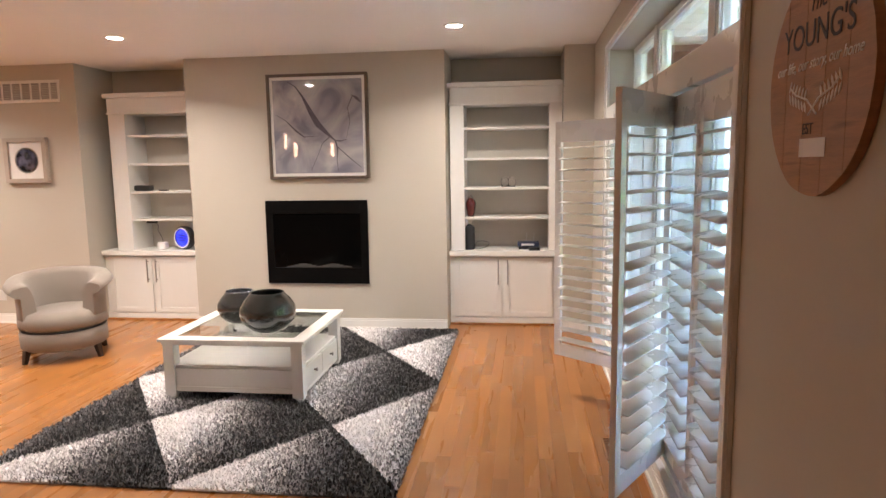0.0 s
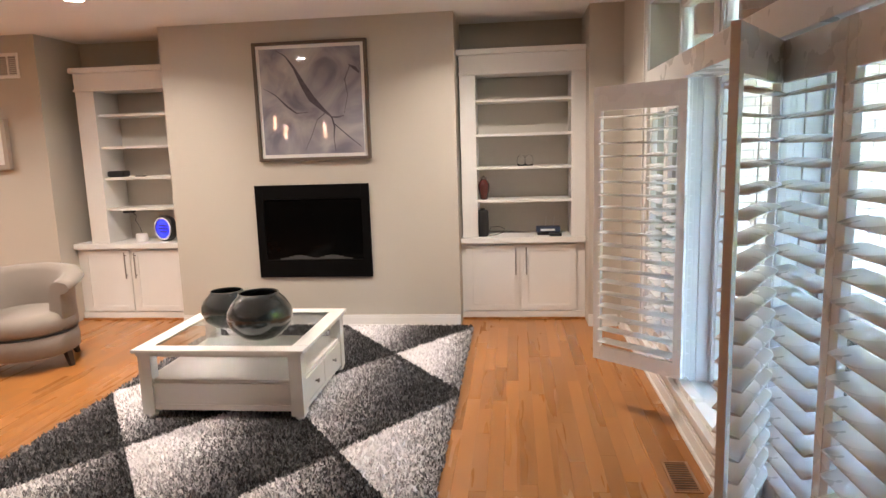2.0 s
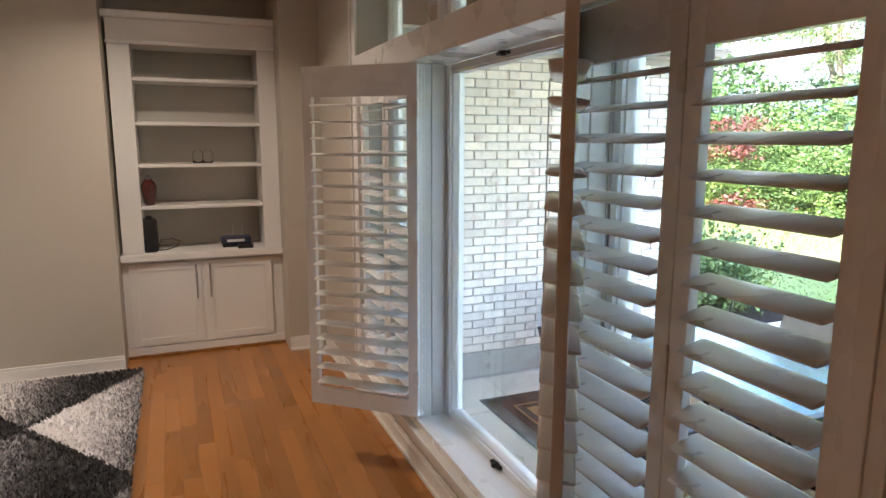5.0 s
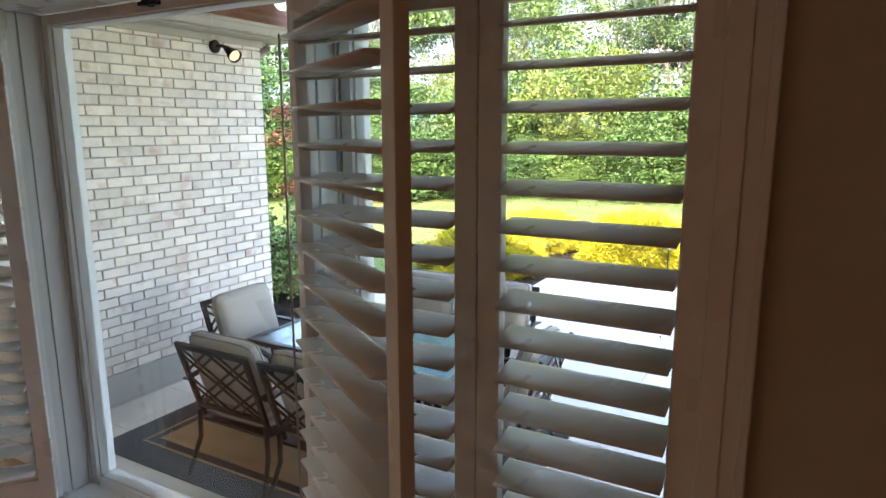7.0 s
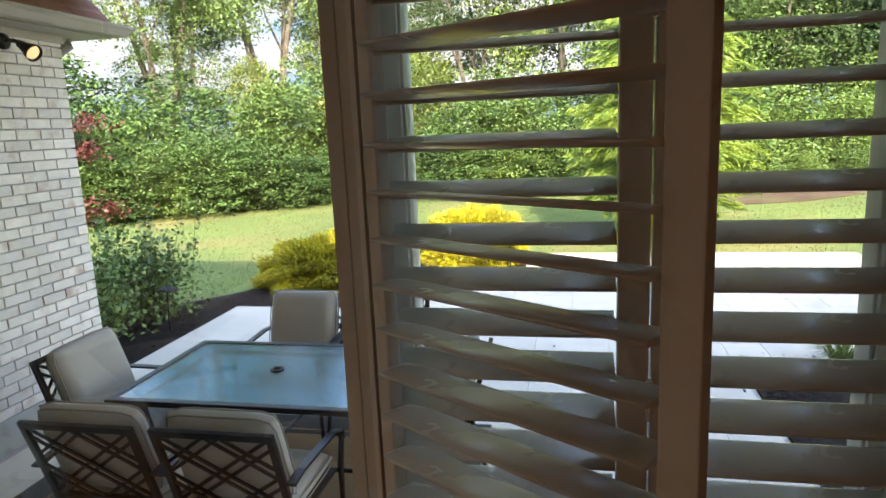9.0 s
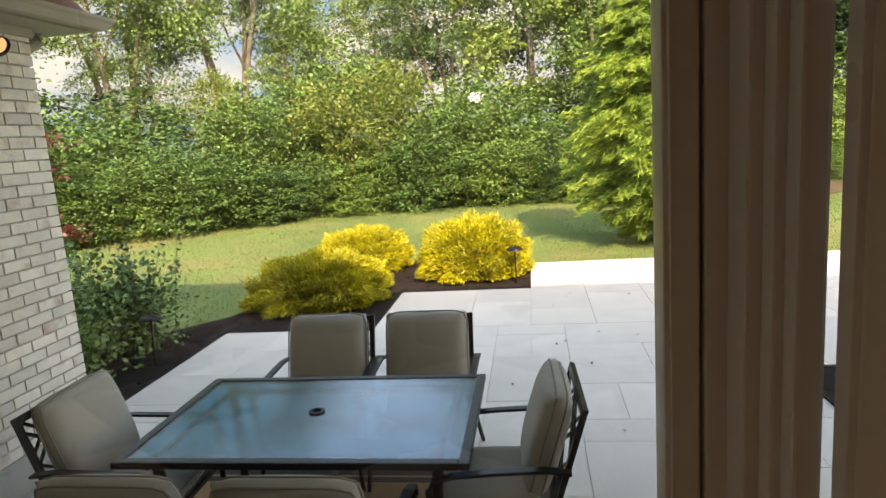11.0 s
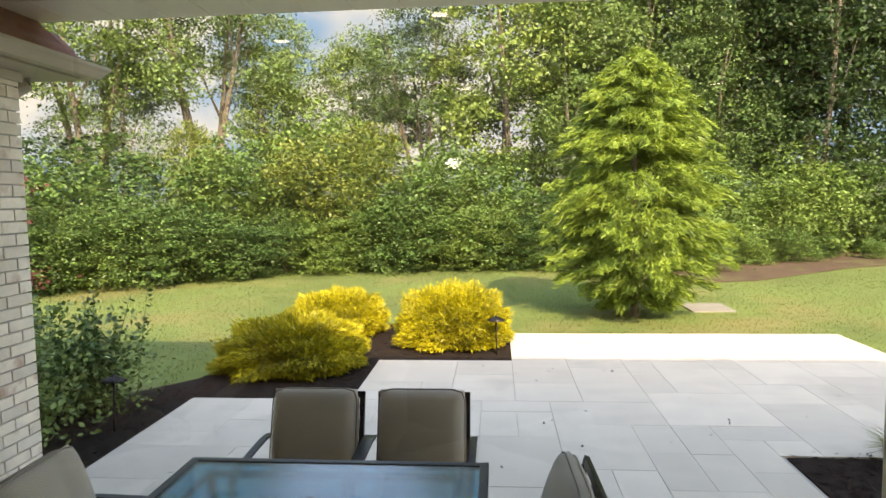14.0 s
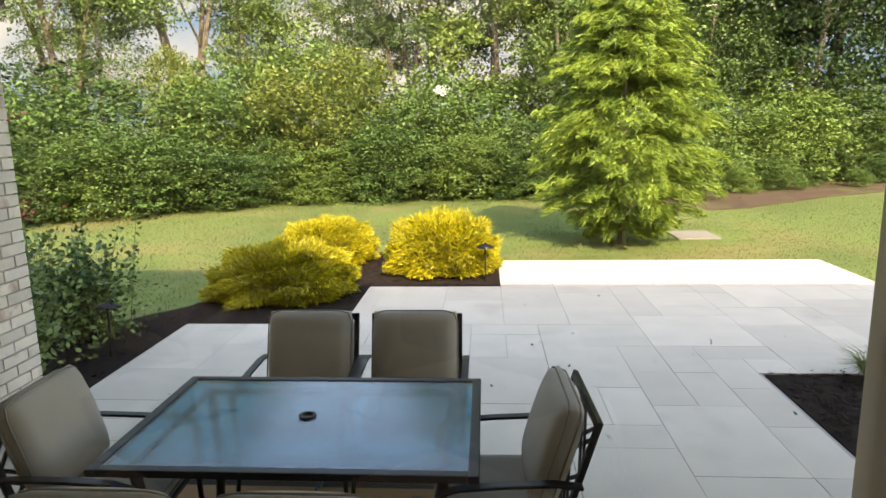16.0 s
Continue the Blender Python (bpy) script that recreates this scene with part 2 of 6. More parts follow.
def abstract_art_material():
    """Watery grey and lilac washes with darker veins, behind picture glass."""
    mt = bpy.data.materials.new("abstract_print")
    mt.use_nodes = True
    n, l = mt.node_tree.nodes, mt.node_tree.links
    b = n["Principled BSDF"]
    b.inputs["Roughness"].default_value = 0.04
    b.inputs["Coat Weight"].default_value = 0.6
    co = n.new("ShaderNodeTexCoord")
    wash = n.new("ShaderNodeTexNoise")
    wash.inputs["Scale"].default_value, wash.inputs["Detail"].default_value, wash.inputs["Distortion"].default_value = 2.2, 3.0, 1.6
    l.new(co.outputs["Object"], wash.inputs["Vector"])
    ramp = n.new("ShaderNodeValToRGB")
    e = ramp.color_ramp.elements
    e[0].position, e[0].color = 0.30, (0.19, 0.19, 0.24, 1)
    e[1].position, e[1].color = 0.72, (0.50, 0.49, 0.50, 1)
    mid = ramp.color_ramp.elements.new(0.5)
    mid.color = (0.33, 0.33, 0.37, 1)
    l.new(wash.outputs[0], ramp.inputs[0])
    l.new(ramp.outputs[0], b.inputs["Base Color"])
    return mt


M_ART = abstract_art_material()


def circle_art_material():
    mt = bpy.data.materials.new("agate_print")
    mt.use_nodes = True
    n, l = mt.node_tree.nodes, mt.node_tree.links
    b = n["Principled BSDF"]
    b.inputs["Roughness"].default_value = 0.2
    co = n.new("ShaderNodeTexCoord")
    ring = n.new("ShaderNodeTexNoise")
    ring.inputs["Scale"].default_value, ring.inputs["Detail"].default_value = 14.0, 5.0
    l.new(co.outputs["Object"], ring.inputs["Vector"])
    ramp = n.new("ShaderNodeValToRGB")
    e = ramp.color_ramp.elements
    e[0].position, e[0].color = 0.42, (0.012, 0.013, 0.022, 1)
    e[1].position, e[1].color = 0.68, (0.16, 0.17, 0.26, 1)
    l.new(ring.outputs[0], ramp.inputs[0])
    l.new(ramp.outputs[0], b.inputs["Base Color"])
    return mt


M_AGATE = circle_art_material()


def rug_material():
    """Shag in slanting lozenges, each shading from pale grey to black, between dark lines."""
    mt = bpy.data.materials.new("shag_pile")
    mt.use_nodes = True
    n, l = mt.node_tree.nodes, mt.node_tree.links
    b = n["Principled BSDF"]
    b.inputs["Roughness"].default_value = 0.75
    b.inputs["Sheen Weight"].default_value = 0.4
    co = n.new("ShaderNodeTexCoord")
    wob = n.new("ShaderNodeTexNoise")
    wob.inputs["Scale"].default_value = 16.0
    l.new(co.outputs["Object"], wob.inputs["Vector"])
    sep = n.new("ShaderNodeSeparateXYZ")
    l.new(co.outputs["Object"], sep.inputs[0])

    def op(kind, a, c, d=None):
        m = n.new("ShaderNodeMath")
        m.operation = kind
        for i, v in enumerate((a, c, d)):
            if v is None:
                continue
            if isinstance(v, (int, float)):
                m.inputs[i].default_value = v
            else:
                l.new(v, m.inputs[i])
        return m.outputs[0]

    x, y = sep.outputs[0], sep.outputs[1]
    shake = op("MULTIPLY", op("SUBTRACT", wob.outputs[0], 0.5), 0.06)
    ca = op("DIVIDE", op("SUBTRACT", op("ADD", op("MULTIPLY_ADD", x, 1.35, y), shake), 1.46), 1.655)
    cb = op("DIVIDE", op("SUBTRACT", op("ADD", op("MULTIPLY_ADD", x, -1.35, y), shake), 5.40), 1.62)
    fa, fb = op("FRACT", ca, 0), op("FRACT", cb, 0)
    grad = op("MULTIPLY_ADD", op("SUBTRACT", fb, fa), 0.80, 0.45)
    geo = n.new("ShaderNodeNewGeometry")
    speck = op("MULTIPLY", op("SUBTRACT", geo.outputs["Random Per Island"], 0.5), 0.36)
    tone = op("ADD", grad, speck)
    ea = op("MINIMUM", fa, op("SUBTRACT", 1.0, fa))
    eb = op("MINIMUM", fb, op("SUBTRACT", 1.0, fb))
    line = op("LESS_THAN", op("MINIMUM", ea, eb), 0.023)
    tone = op("SUBTRACT", tone, op("MULTIPLY", line, 0.9))
    ramp = n.new("ShaderNodeValToRGB")
    e = ramp.color_ramp.elements
    e[0].position, e[0].color = 0.16, (0.004, 0.004, 0.005, 1)
    e[1].position, e[1].color = 0.82, (0.88, 0.86, 0.87, 1)
    m1 = ramp.color_ramp.elements.new(0.45)
    m1.color = (0.125, 0.12, 0.13, 1)
    l.new(tone, ramp.inputs[0])
    l.new(ramp.outputs[0], b.inputs["Base Color"])
    return mt


M_RUG = rug_material()

# ---- structure ----
CH0, CH1 = -3.005, -0.365      # chimney breast
AL = -4.20                      # outer end of the left alcove
AR = 0.77                       # outer end of the right alcove
structure("subfloor", boxes((-8.0, XW, -3.0, YB, -0.2, -0.014)), M_CONCRETE, "subfloor under the oak boards", "floor")
structure("ceiling", boxes((-8.2, XO, -3.2, YB + 0.2, CEIL, CEIL + 0.2)), M_CEIL, "smooth white painted flat ceiling", "ceiling")
structure("wall_north", boxes((CH0, CH1, YF, YB, 0, CEIL), (-8.0, AL, YF, YB, 0, CEIL), (AR, XW, YF, YB, 0, CEIL), (-8.2, XO, YB, YB + 0.2, -0.2, CEIL)),
          M_WALL, "warm greige painted wall with chimney breast", "wall")
structure("wall_west", boxes((-8.2, -8.0, -3.0, YB, -0.2, CEIL)), M_WALL, "warm greige painted side wall", "wall")
structure("wall_south", boxes((-8.2, XO, -3.2, -3.0, -0.2, CEIL)), M_WALL, "warm greige painted back wall", "wall")
structure("wall_east", boxes((XW, XO, -3.0, WY0, -0.7, CEIL), (XW, XO, WY1, YB + 0.2, -0.7, CEIL), (XW, XO, WY0, WY1, -0.7, WZ0), (XW, XO, WY0, WY1, WZ1, CEIL)),
          M_WALL, "warm greige painted wall round the window", "wall")


def baseboard(name, rows):
    bm = bmesh.new()
    for x0, x1, y0, y1, axis in rows:
        if axis == "y":      # runs along x, face towards -y
            box(bm, x0, x1, y0 - 0.014, y0, 0.0, 0.085)
            box(bm, x0, x1, y0 - 0.009, y0, 0.085, 0.105)
            box(bm, x0, x1, y0 - 0.026, y0 - 0.014, 0.0, 0.018)
        else:                # runs along y, face towards -x
            box(bm, x0 - 0.014, x0, y0, y1, 0.0, 0.085)
            box(bm, x0 - 0.009, x0, y0, y1, 0.085, 0.105)
            box(bm, x0 - 0.026, x0 - 0.014, y0, y1, 0.0, 0.018)
    structure(name, bm, M_WHITE, "white painted stepped baseboard", "baseboard")


baseboard("baseboard", [(CH0, CH1, YF, YF, "y"), (-8.0, AL, YF, YF, "y"), (AR, XW - 0.03, YF, YF, "y"), (XW, XW, -3.0, YF - 0.03, "x")])


# ---- big window ----
window = thing("window_1", "white triple window with transoms and wide casing", "window", kind="structure")
MULL = ((3.523, 3.600), (4.775, 4.850))
CELLS = ((WY0 + 0.04, MULL[0][0]), (MULL[0][1], MULL[1][0]), (MULL[1][1], WY1 - 0.04))
# casing on the room side
CW = 0.042
bm = boxes((XW - 0.018, XW, WY0 - CW, WY0, 0.14, WZ1 + CW), (XW - 0.018, XW, WY1, WY1 + 0.085, 0.14, WZ1 + CW), (XW - 0.018, XW, WY0, WY1, WZ1, WZ1 + CW), bevel=0.004)
box(bm, XW - 0.030, XW - 0.018, WY0 - CW, WY0 - CW + 0.016, 0.14, WZ1 + CW, bevel=0.003)
box(bm, XW - 0.030, XW - 0.018, WY1 + 0.065, WY1 + 0.085, 0.14, WZ1 + CW, bevel=0.003)
box(bm, XW - 0.030, XW - 0.018, WY0 - CW + 0.016, WY1 + 0.065, WZ1 + CW - 0.016, WZ1 + CW, bevel=0.003)
part("casing", bm, M_WHITE, window)
part("window_sill", boxes((XW - 0.045, XO - 0.08, WY0 - CW - 0.01, WY1 + 0.095, WZ0 - 0.025, WZ0 + 0.006), (XW - 0.018, XW, WY0 - CW, WY1 + 0.08, WZ0 - 0.085, WZ0 - 0.025), bevel=0.003), M_WHITE, window)
part("shutter_header", boxes((XW - 0.022, XO - 0.10, WY0, WY1, 1.935, 2.065), bevel=0.004), M_SHUT, window)
part("shutter_frame", boxes((XW - 0.022, XW + 0.05, WY0, WY0 + 0.038, WZ0, 1.935), (XW - 0.022, XW + 0.05, WY1 - 0.038, WY1, WZ0, 1.935), (XW - 0.012, XW + 0.05, WY0 + 0.038, WY1 - 0.038, WZ0, 0.262), bevel=0.003), M_SHUT, window)
for a, b2 in MULL:
    part("mullion", boxes((1.215, XO - 0.02, a, b2, WZ0, 1.935), (1.215, XO - 0.02, a, b2, 2.065, WZ1), (1.150, 1.215, a + 0.006, b2 - 0.022, WZ0 + 0.006, 1.935),
                          (1.118, 1.150, a + 0.012, b2 - 0.036, WZ0 + 0.006, 1.935), (1.086, 1.118, a + 0.004, b2 - 0.046, WZ0 + 0.006, 1.935), bevel=0.004), M_VINYL, window)
for y0, y1 in CELLS:
    for z0, z1 in ((WZ0, 1.935), (2.065, WZ1)):
        f = 0.042 if z0 < 1 else 0.05
        bm = bmesh.new()
        for r in ((y0, y0 + f, z0, z1), (y1 - f, y1, z0, z1), (y0 + f, y1 - f, z0, z0 + f), (y0 + f, y1 - f, z1 - f, z1)):
            box(bm, 1.235, 1.300, *r, bevel=0.004)
            box(bm, 1.222, 1.235, r[0] + 0.006, r[1] - 0.006, r[2] + 0.006, r[3] - 0.006)
        fr = part("window_frame", bm, M_VINYL, window)
        pane = part("pane", boxes((1.267, 1.273, y0 + f - 0.006, y1 - f + 0.006, z0 + f - 0.006, z1 - f + 0.006)), M_GLASS, fr, "clear window pane")
        pane.visible_shadow = False
for z in (WZ0 + 0.018, 1.918):
    part("latch", boxes((1.202, 1.222, 4.16, 4.24, z - 0.006, z + 0.006), (1.192, 1.227, 4.19, 4.21, z - 0.009, z + 0.009), bevel=0.002), M_PLASTIC, window, "small black catch")


# ---- plantation shutters ----
PZ0, PZ1, NL, PITCH = 0.270, 1.928, 19, 0.0753


def louver_mesh(length):
    bm = bmesh.new()
    prof = []
    for k in range(12):
        a = 2 * math.pi * k / 12
        prof.append((0.0445 * math.cos(a), 0.0058 * math.sin(a)))
    ends = []
    for y in (0.0, length):
        ends.append([bm.verts.new((x, y, z)) for x, z in prof])
    for k in range(12):
        f = bm.faces.new((ends[0][k], ends[0][(k + 1) % 12], ends[1][(k + 1) % 12], ends[1][k]))
        f.smooth = True
    bm.faces.new(ends[0][::-1])
    bm.faces.new(ends[1])
    return mesh("louver", bm, M_SHUT)


def shutter(width, at, tilt, label, plates=False, bar=False):
    """A hinged louvred panel; it reaches along its own y from its hinge."""
    panel = thing("shutter_panel", label, "shutter", "plantation shutters of the window", at=at)
    st = 0.050
    for y0 in (0.0006, width - st - 0.0006):
        part("stile", boxes((-0.014, 0.014, y0, y0 + st, PZ0, PZ1), bevel=0.003), M_SHUT, panel)
    low, high = PZ0 + 0.086, PZ0 + 0.086 + NL * PITCH
    part("bottom_rail", boxes((-0.013, 0.013, st, width - st, PZ0, low), bevel=0.002), M_SHUT, panel)
    part("top_rail", boxes((-0.013, 0.013, st, width - st, high, PZ1), bevel=0.002), M_SHUT, panel)
    me = louver_mesh(width - 2 * st - 0.006)
    for i in range(NL):
        lo = new("louver", me)
        lo.parent = panel
        lo.matrix_basis = pose(0, st + 0.003, low + PITCH * (i + 0.5), 0, -tilt + 1.2 * math.sin(i * 2.3 + width * 40), 0)
    for z in (PZ0 + 0.2, (PZ0 + PZ1) / 2, PZ1 - 0.2):
        bm = bmesh.new()
        tube(bm, [(-0.017, 0.0, z - 0.035), (-0.017, 0.0, z + 0.035)], 0.005)
        box(bm, -0.0165, -0.0145, 0.003, 0.022, z - 0.03, z + 0.03)
        part("hinge", bm, M_WPLASTIC, panel)
    if bar:
        bm = bmesh.new()
        tube(bm, [(0.047, st + 0.008, low + 0.03), (0.047, st + 0.008, high - 0.03)], 0.003, 6)
        part("tilt_bar", bm, M_STEEL, panel)
    if plates:
        for z in (PZ0 + 0.03, PZ1 - 0.03):
            part("catch_plate", boxes((0.014, 0.017, width - 0.036, width - 0.016, z - 0.01, z + 0.01)), M_STEEL, panel, "small steel catch plate")
    return panel


SX = XW + 0.012
side = (WY0 + 0.038, 3.050, 3.525)
LAB = "white louvred plantation shutter panel, closed in the window"
shutter(side[1] - side[0] - 0.0015, pose(SX, side[0] + 0.0006, 0), 14, LAB, bar=True)
shutter(side[2] - side[1] - 0.0015, pose(SX, side[1] + 0.0006, 0), 14, LAB)
shutter(0.580, pose(SX - 0.008, 3.512, 0, 0, 0, 147.5), 5, "white louvred plantation shutter panel, folded back into the room", bar=True)
shutter(0.585, pose(SX - 0.008, 4.705, 0, 0, 0, 48.5), 3, "white louvred plantation shutter panel, swung open into the room", plates=True)
shutter(0.470, pose(SX, 4.712, 0), 8, LAB)
shutter(0.470, pose(SX, 5.186, 0), 8, LAB)


# ---- built-in cases ----
def shaker_door(x0, x1, z0, z1, y, parent, handle_x):
    bm = boxes((x0, x1, y + 0.008, y + 0.02, z0, z1))
    r = 0.055
    for q in ((x0, x0 + r, z0, z1), (x1 - r, x1, z0, z1), (x0 + r, x1 - r, z0, z0 + r), (x0 + r, x1 - r, z1 - r, z1)):
        box(bm, q[0], q[1], y, y + 0.012, q[2], q[3], bevel=0.002)
    door = part("door", bm, M_WHITE, parent)
    bm = bmesh.new()
    tube(bm, [(handle_x, y - 0.032, z1 - 0.275), (handle_x, y - 0.032, z1 - 0.02)], 0.0065, 10)
    for z in (z1 - 0.245, z1 - 0.05):
        tube(bm, [(handle_x, y - 0.032, z), (handle_x, y + 0.002, z)], 0.005, 8)
    part("handle", bm, M_STEEL, door, "brushed nickel bar handle")


def built_in(x0, x1, ux0, o0, o1, doors, label):
    """Base cabinet from x0 to x1 with a counter, and an open bookcase from ux0 to x1 whose opening is o0 to o1."""
    base = thing("base_cabinet", "white painted base cabinet with two shaker doors", "cabinet", "built-in base cabinets")
    part("carcass", boxes((x0, x1, YC + 0.022, YB, 0.0, 0.718)), M_WHITE, base)
    part("plinth", boxes((x0, x1, YC + 0.004, YC + 0.022, 0.0, 0.075), bevel=0.002), M_WHITE, base)
    (a, b2), (c, d) = doors
    shaker_door(a, b2, 0.085, 0.700, YC, base, b2 - 0.035)
    shaker_door(c, d, 0.085, 0.700, YC, base, c + 0.035)
    tagged(part("counter", boxes((x0, x1, YC - 0.035, YB, 0.720, 0.772), bevel=0.005), M_WHITE), "white painted wooden counter on a base cabinet", "counter", "built-in counters")
    case = thing("bookcase", label, "bookcase", "built-in bookcases")
    part("side_panel", boxes((ux0, o0, YC + 0.004, YC + 0.03, 0.774, 2.236), (o0 - 0.02, o0, YC + 0.03, YB - 0.02, 0.774, 2.236)), M_WHITE, case)
    part("side_panel", boxes((o1, x1, YC + 0.004, YC + 0.03, 0.774, 2.236), (o1, o1 + 0.02, YC + 0.03, YB - 0.02, 0.774, 2.236)), M_WHITE, case)
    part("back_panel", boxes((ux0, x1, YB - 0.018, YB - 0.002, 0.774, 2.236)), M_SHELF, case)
    for z in (2.005, 1.700, 1.402, 1.101):
        part("shelf", boxes((o0 + 0.001, o1 - 0.001, YC + 0.035, YB - 0.02, z - 0.012, z + 0.012), bevel=0.002), M_WHITE, case)
    bm = boxes((ux0, x1, YC - 0.004, YC + 0.34, 2.238, 2.40), bevel=0.002)
    box(bm, ux0 - 0.03, x1, YC - 0.035, YC + 0.34, 2.40, 2.452, bevel=0.012)
    box(bm, ux0 - 0.01, x1, YC - 0.016, YC + 0.33, 2.232, 2.252, bevel=0.003)
    part("cornice", bm, M_WHITE, case)
    tagged(part("toe_moulding", boxes((x0, x1, YC - 0.018, YC + 0.003, 0.0, 0.02), bevel=0.004), M_OAK), "oak shoe moulding along the cabinet plinth", "trim", kind="structure")


built_in(CH1 + 0.003, AR - 0.003, CH1 + 0.02, -0.204, 0.642, ((-0.318, 0.170), (0.196, 0.684)), "white built-in bookcase, nearly empty, with four shelves")
built_in(AL + 0.003, CH0 - 0.003, -4.02, -3.835, -3.125, ((-4.140, -3.645), (-3.615, -3.115)), "white built-in bookcase with few gadgets on shelves")


# ---- fireplace and pictures ----
fp = thing("fireplace", "black gas fireplace insert in the chimney breast", "fireplace")
FX0, FX1, FZ0, FZ1 = -2.212, -1.155, 0.467, 1.313
for q in ((FX0, FX0 + 0.075, FZ0, FZ1), (FX1 - 0.075, FX1, FZ0, FZ1), (FX0 + 0.075, FX1 - 0.075, FZ0, FZ0 + 0.16), (FX0 + 0.075, FX1 - 0.075, FZ1 - 0.13, FZ1)):
    bm = bmesh.new()
    box(bm, q[0], q[1], YF - 0.022, YF - 0.002, q[2], q[3], bevel=0.002)
    part("surround_bar", bm, M_BLACK, fp)
part("firebox", boxes((FX0 + 0.07, FX1 - 0.07, YF - 0.004, YF - 0.001, FZ0 + 0.15, FZ1 - 0.12)), M_PLASTIC, fp)
M_FIREGLASS = material("dark_fire_glass", (0.002, 0.002, 0.002), 0.08, bump=0.0, spec=0.07)
part("glass_front", boxes((FX0 + 0.078, FX1 - 0.078, YF - 0.012, YF - 0.006, FZ0 + 0.163, FZ1 - 0.133)), M_FIREGLASS, fp, "dark reflecting fire glass")
bm = bmesh.new()
for i in range(16):
    x = FX0 + 0.2 + i * 0.042
    box(bm, x, x + 0.05, YF - 0.020, YF - 0.013, FZ0 + 0.165, FZ0 + 0.178 + 0.028 * math.sin(i * 0.42) ** 2, bevel=0.003)
part("burner_tray", bm, material("grey_ember_bed", (0.05, 0.048, 0.045), 0.8, vary=0.4, bump=0.4), fp)["kind"] = "stuff"


def picture(name, x0, x1, z0, z1, y, depth, border, frame_mat, label):
    pic = thing(name, label, "picture")
    bm = bmesh.new()
    for q in ((x0, x0 + border, z0, z1), (x1 - border, x1, z0, z1), (x0 + border, x1 - border, z0, z0 + border), (x0 + border, x1 - border, z1 - border, z1)):
        box(bm, q[0], q[1], y - depth, y - 0.001, q[2], q[3], bevel=0.003)
    part("frame", bm, frame_mat, pic)
    part("mount", boxes((x0 + border, x1 - border, y - depth * 0.55, y - 0.002, z0 + border, z1 - border)), M_MAT, pic, "white card mount")
    return pic


def ribbon(bm, pts, widths, y):
    vs = []
    for i, (p, w) in enumerate(zip(pts, widths)):
        a, b2 = pts[max(i - 1, 0)], pts[min(i + 1, len(pts) - 1)]
        d = Vector((b2[0] - a[0], 0, b2[1] - a[1])).normalized()
        nrm = Vector((-d.z, 0, d.x))
        c = Vector((p[0], y, p[1]))
        vs.append((bm.verts.new(c + nrm * w / 2), bm.verts.new(c - nrm * w / 2)))
    for (a, b2), (c, d) in zip(vs, vs[1:]):
        bm.faces.new((a, b2, d, c))


AX0, AX1, AZ0, AZ1 = -2.134, -1.114, 1.527, 2.553
pic = picture("abstract_picture", AX0, AX1, AZ0, AZ1, YF, 0.045, 0.028, M_FRAME, "large abstract grey and lilac print in bronze frame")
part("print", boxes((AX0 + 0.058, AX1 - 0.058, YF - 0.030, YF - 0.0265, AZ0 + 0.058, AZ1 - 0.058)), M_ART, pic, "grey lilac abstract print under glass")
M_VEIN = material("ink_vein", (0.11, 0.105, 0.13), 0.1, vary=0.3, scale=20, bump=0.0)
S = AX1 - AX0


def at_art(u, v):
    return (AX0 + u * S, AZ1 - v * S)


for path, w in ((((0.21, 0.07), (0.29, 0.12), (0.36, 0.22), (0.43, 0.36), (0.50, 0.48), (0.60, 0.58), (0.67, 0.64)), (0.006, 0.010, 0.020, 0.045, 0.060, 0.030, 0.012)),
                (((0.67, 0.64), (0.69, 0.72), (0.68, 0.82), (0.69, 0.93)), (0.012, 0.016, 0.007, 0.005)),
                (((0.67, 0.64), (0.72, 0.645), (0.78, 0.63)), (0.010, 0.014, 0.004)),
                (((0.62, 0.60), (0.54, 0.66), (0.49, 0.78), (0.42, 0.92)), (0.008, 0.006, 0.005, 0.003)),
                (((0.08, 0.38), (0.18, 0.44), (0.28, 0.54), (0.36, 0.60), (0.46, 0.595)), (0.003, 0.008, 0.018, 0.010, 0.003)),
                (((0.69, 0.70), (0.80, 0.80), (0.92, 0.90)), (0.008, 0.010, 0.004)),
                (((0.84, 0.21), (0.89, 0.24), (0.93, 0.28)), (0.006, 0.030, 0.012)),
                (((0.85, 0.22), (0.80, 0.33), (0.82, 0.46), (0.78, 0.62)), (0.006, 0.007, 0.005, 0.003))):
    bm = bmesh.new()
    ribbon(bm, [at_art(*p) for p in path], w, YF - 0.0308)
    part("ink_vein", bm, M_VEIN, pic)

pic = picture("small_picture", -5.044, -4.559, 1.526, 1.996, YF, 0.05, 0.045, material("pale_wood_frame", (0.42, 0.36, 0.30), 0.5, vary=0.1, bump=0.05), "small framed print of a dark round agate")
bm = bmesh.new()
lathe(bm, [(0.0, 0.0), (0.115, 0.0), (0.115, 0.004), (0.0, 0.004)], sides=32, m=Matrix.Translation((-4.80, YF - 0.0275, 1.762)) @ Matrix.Rotation(radians(90), 4, "X"))
part("print", bm, M_AGATE, pic, "dark blue round agate print")
bm = bmesh.new()
lathe(bm, [(0.128, 0.0), (0.134, 0.0), (0.134, 0.003), (0.128, 0.003), (0.128, 0.0)], sides=32, m=Matrix.Translation((-4.80, YF - 0.0275, 1.762)) @ Matrix.Rotation(radians(90), 4, "X"))
part("ring", bm, M_STEEL, pic)

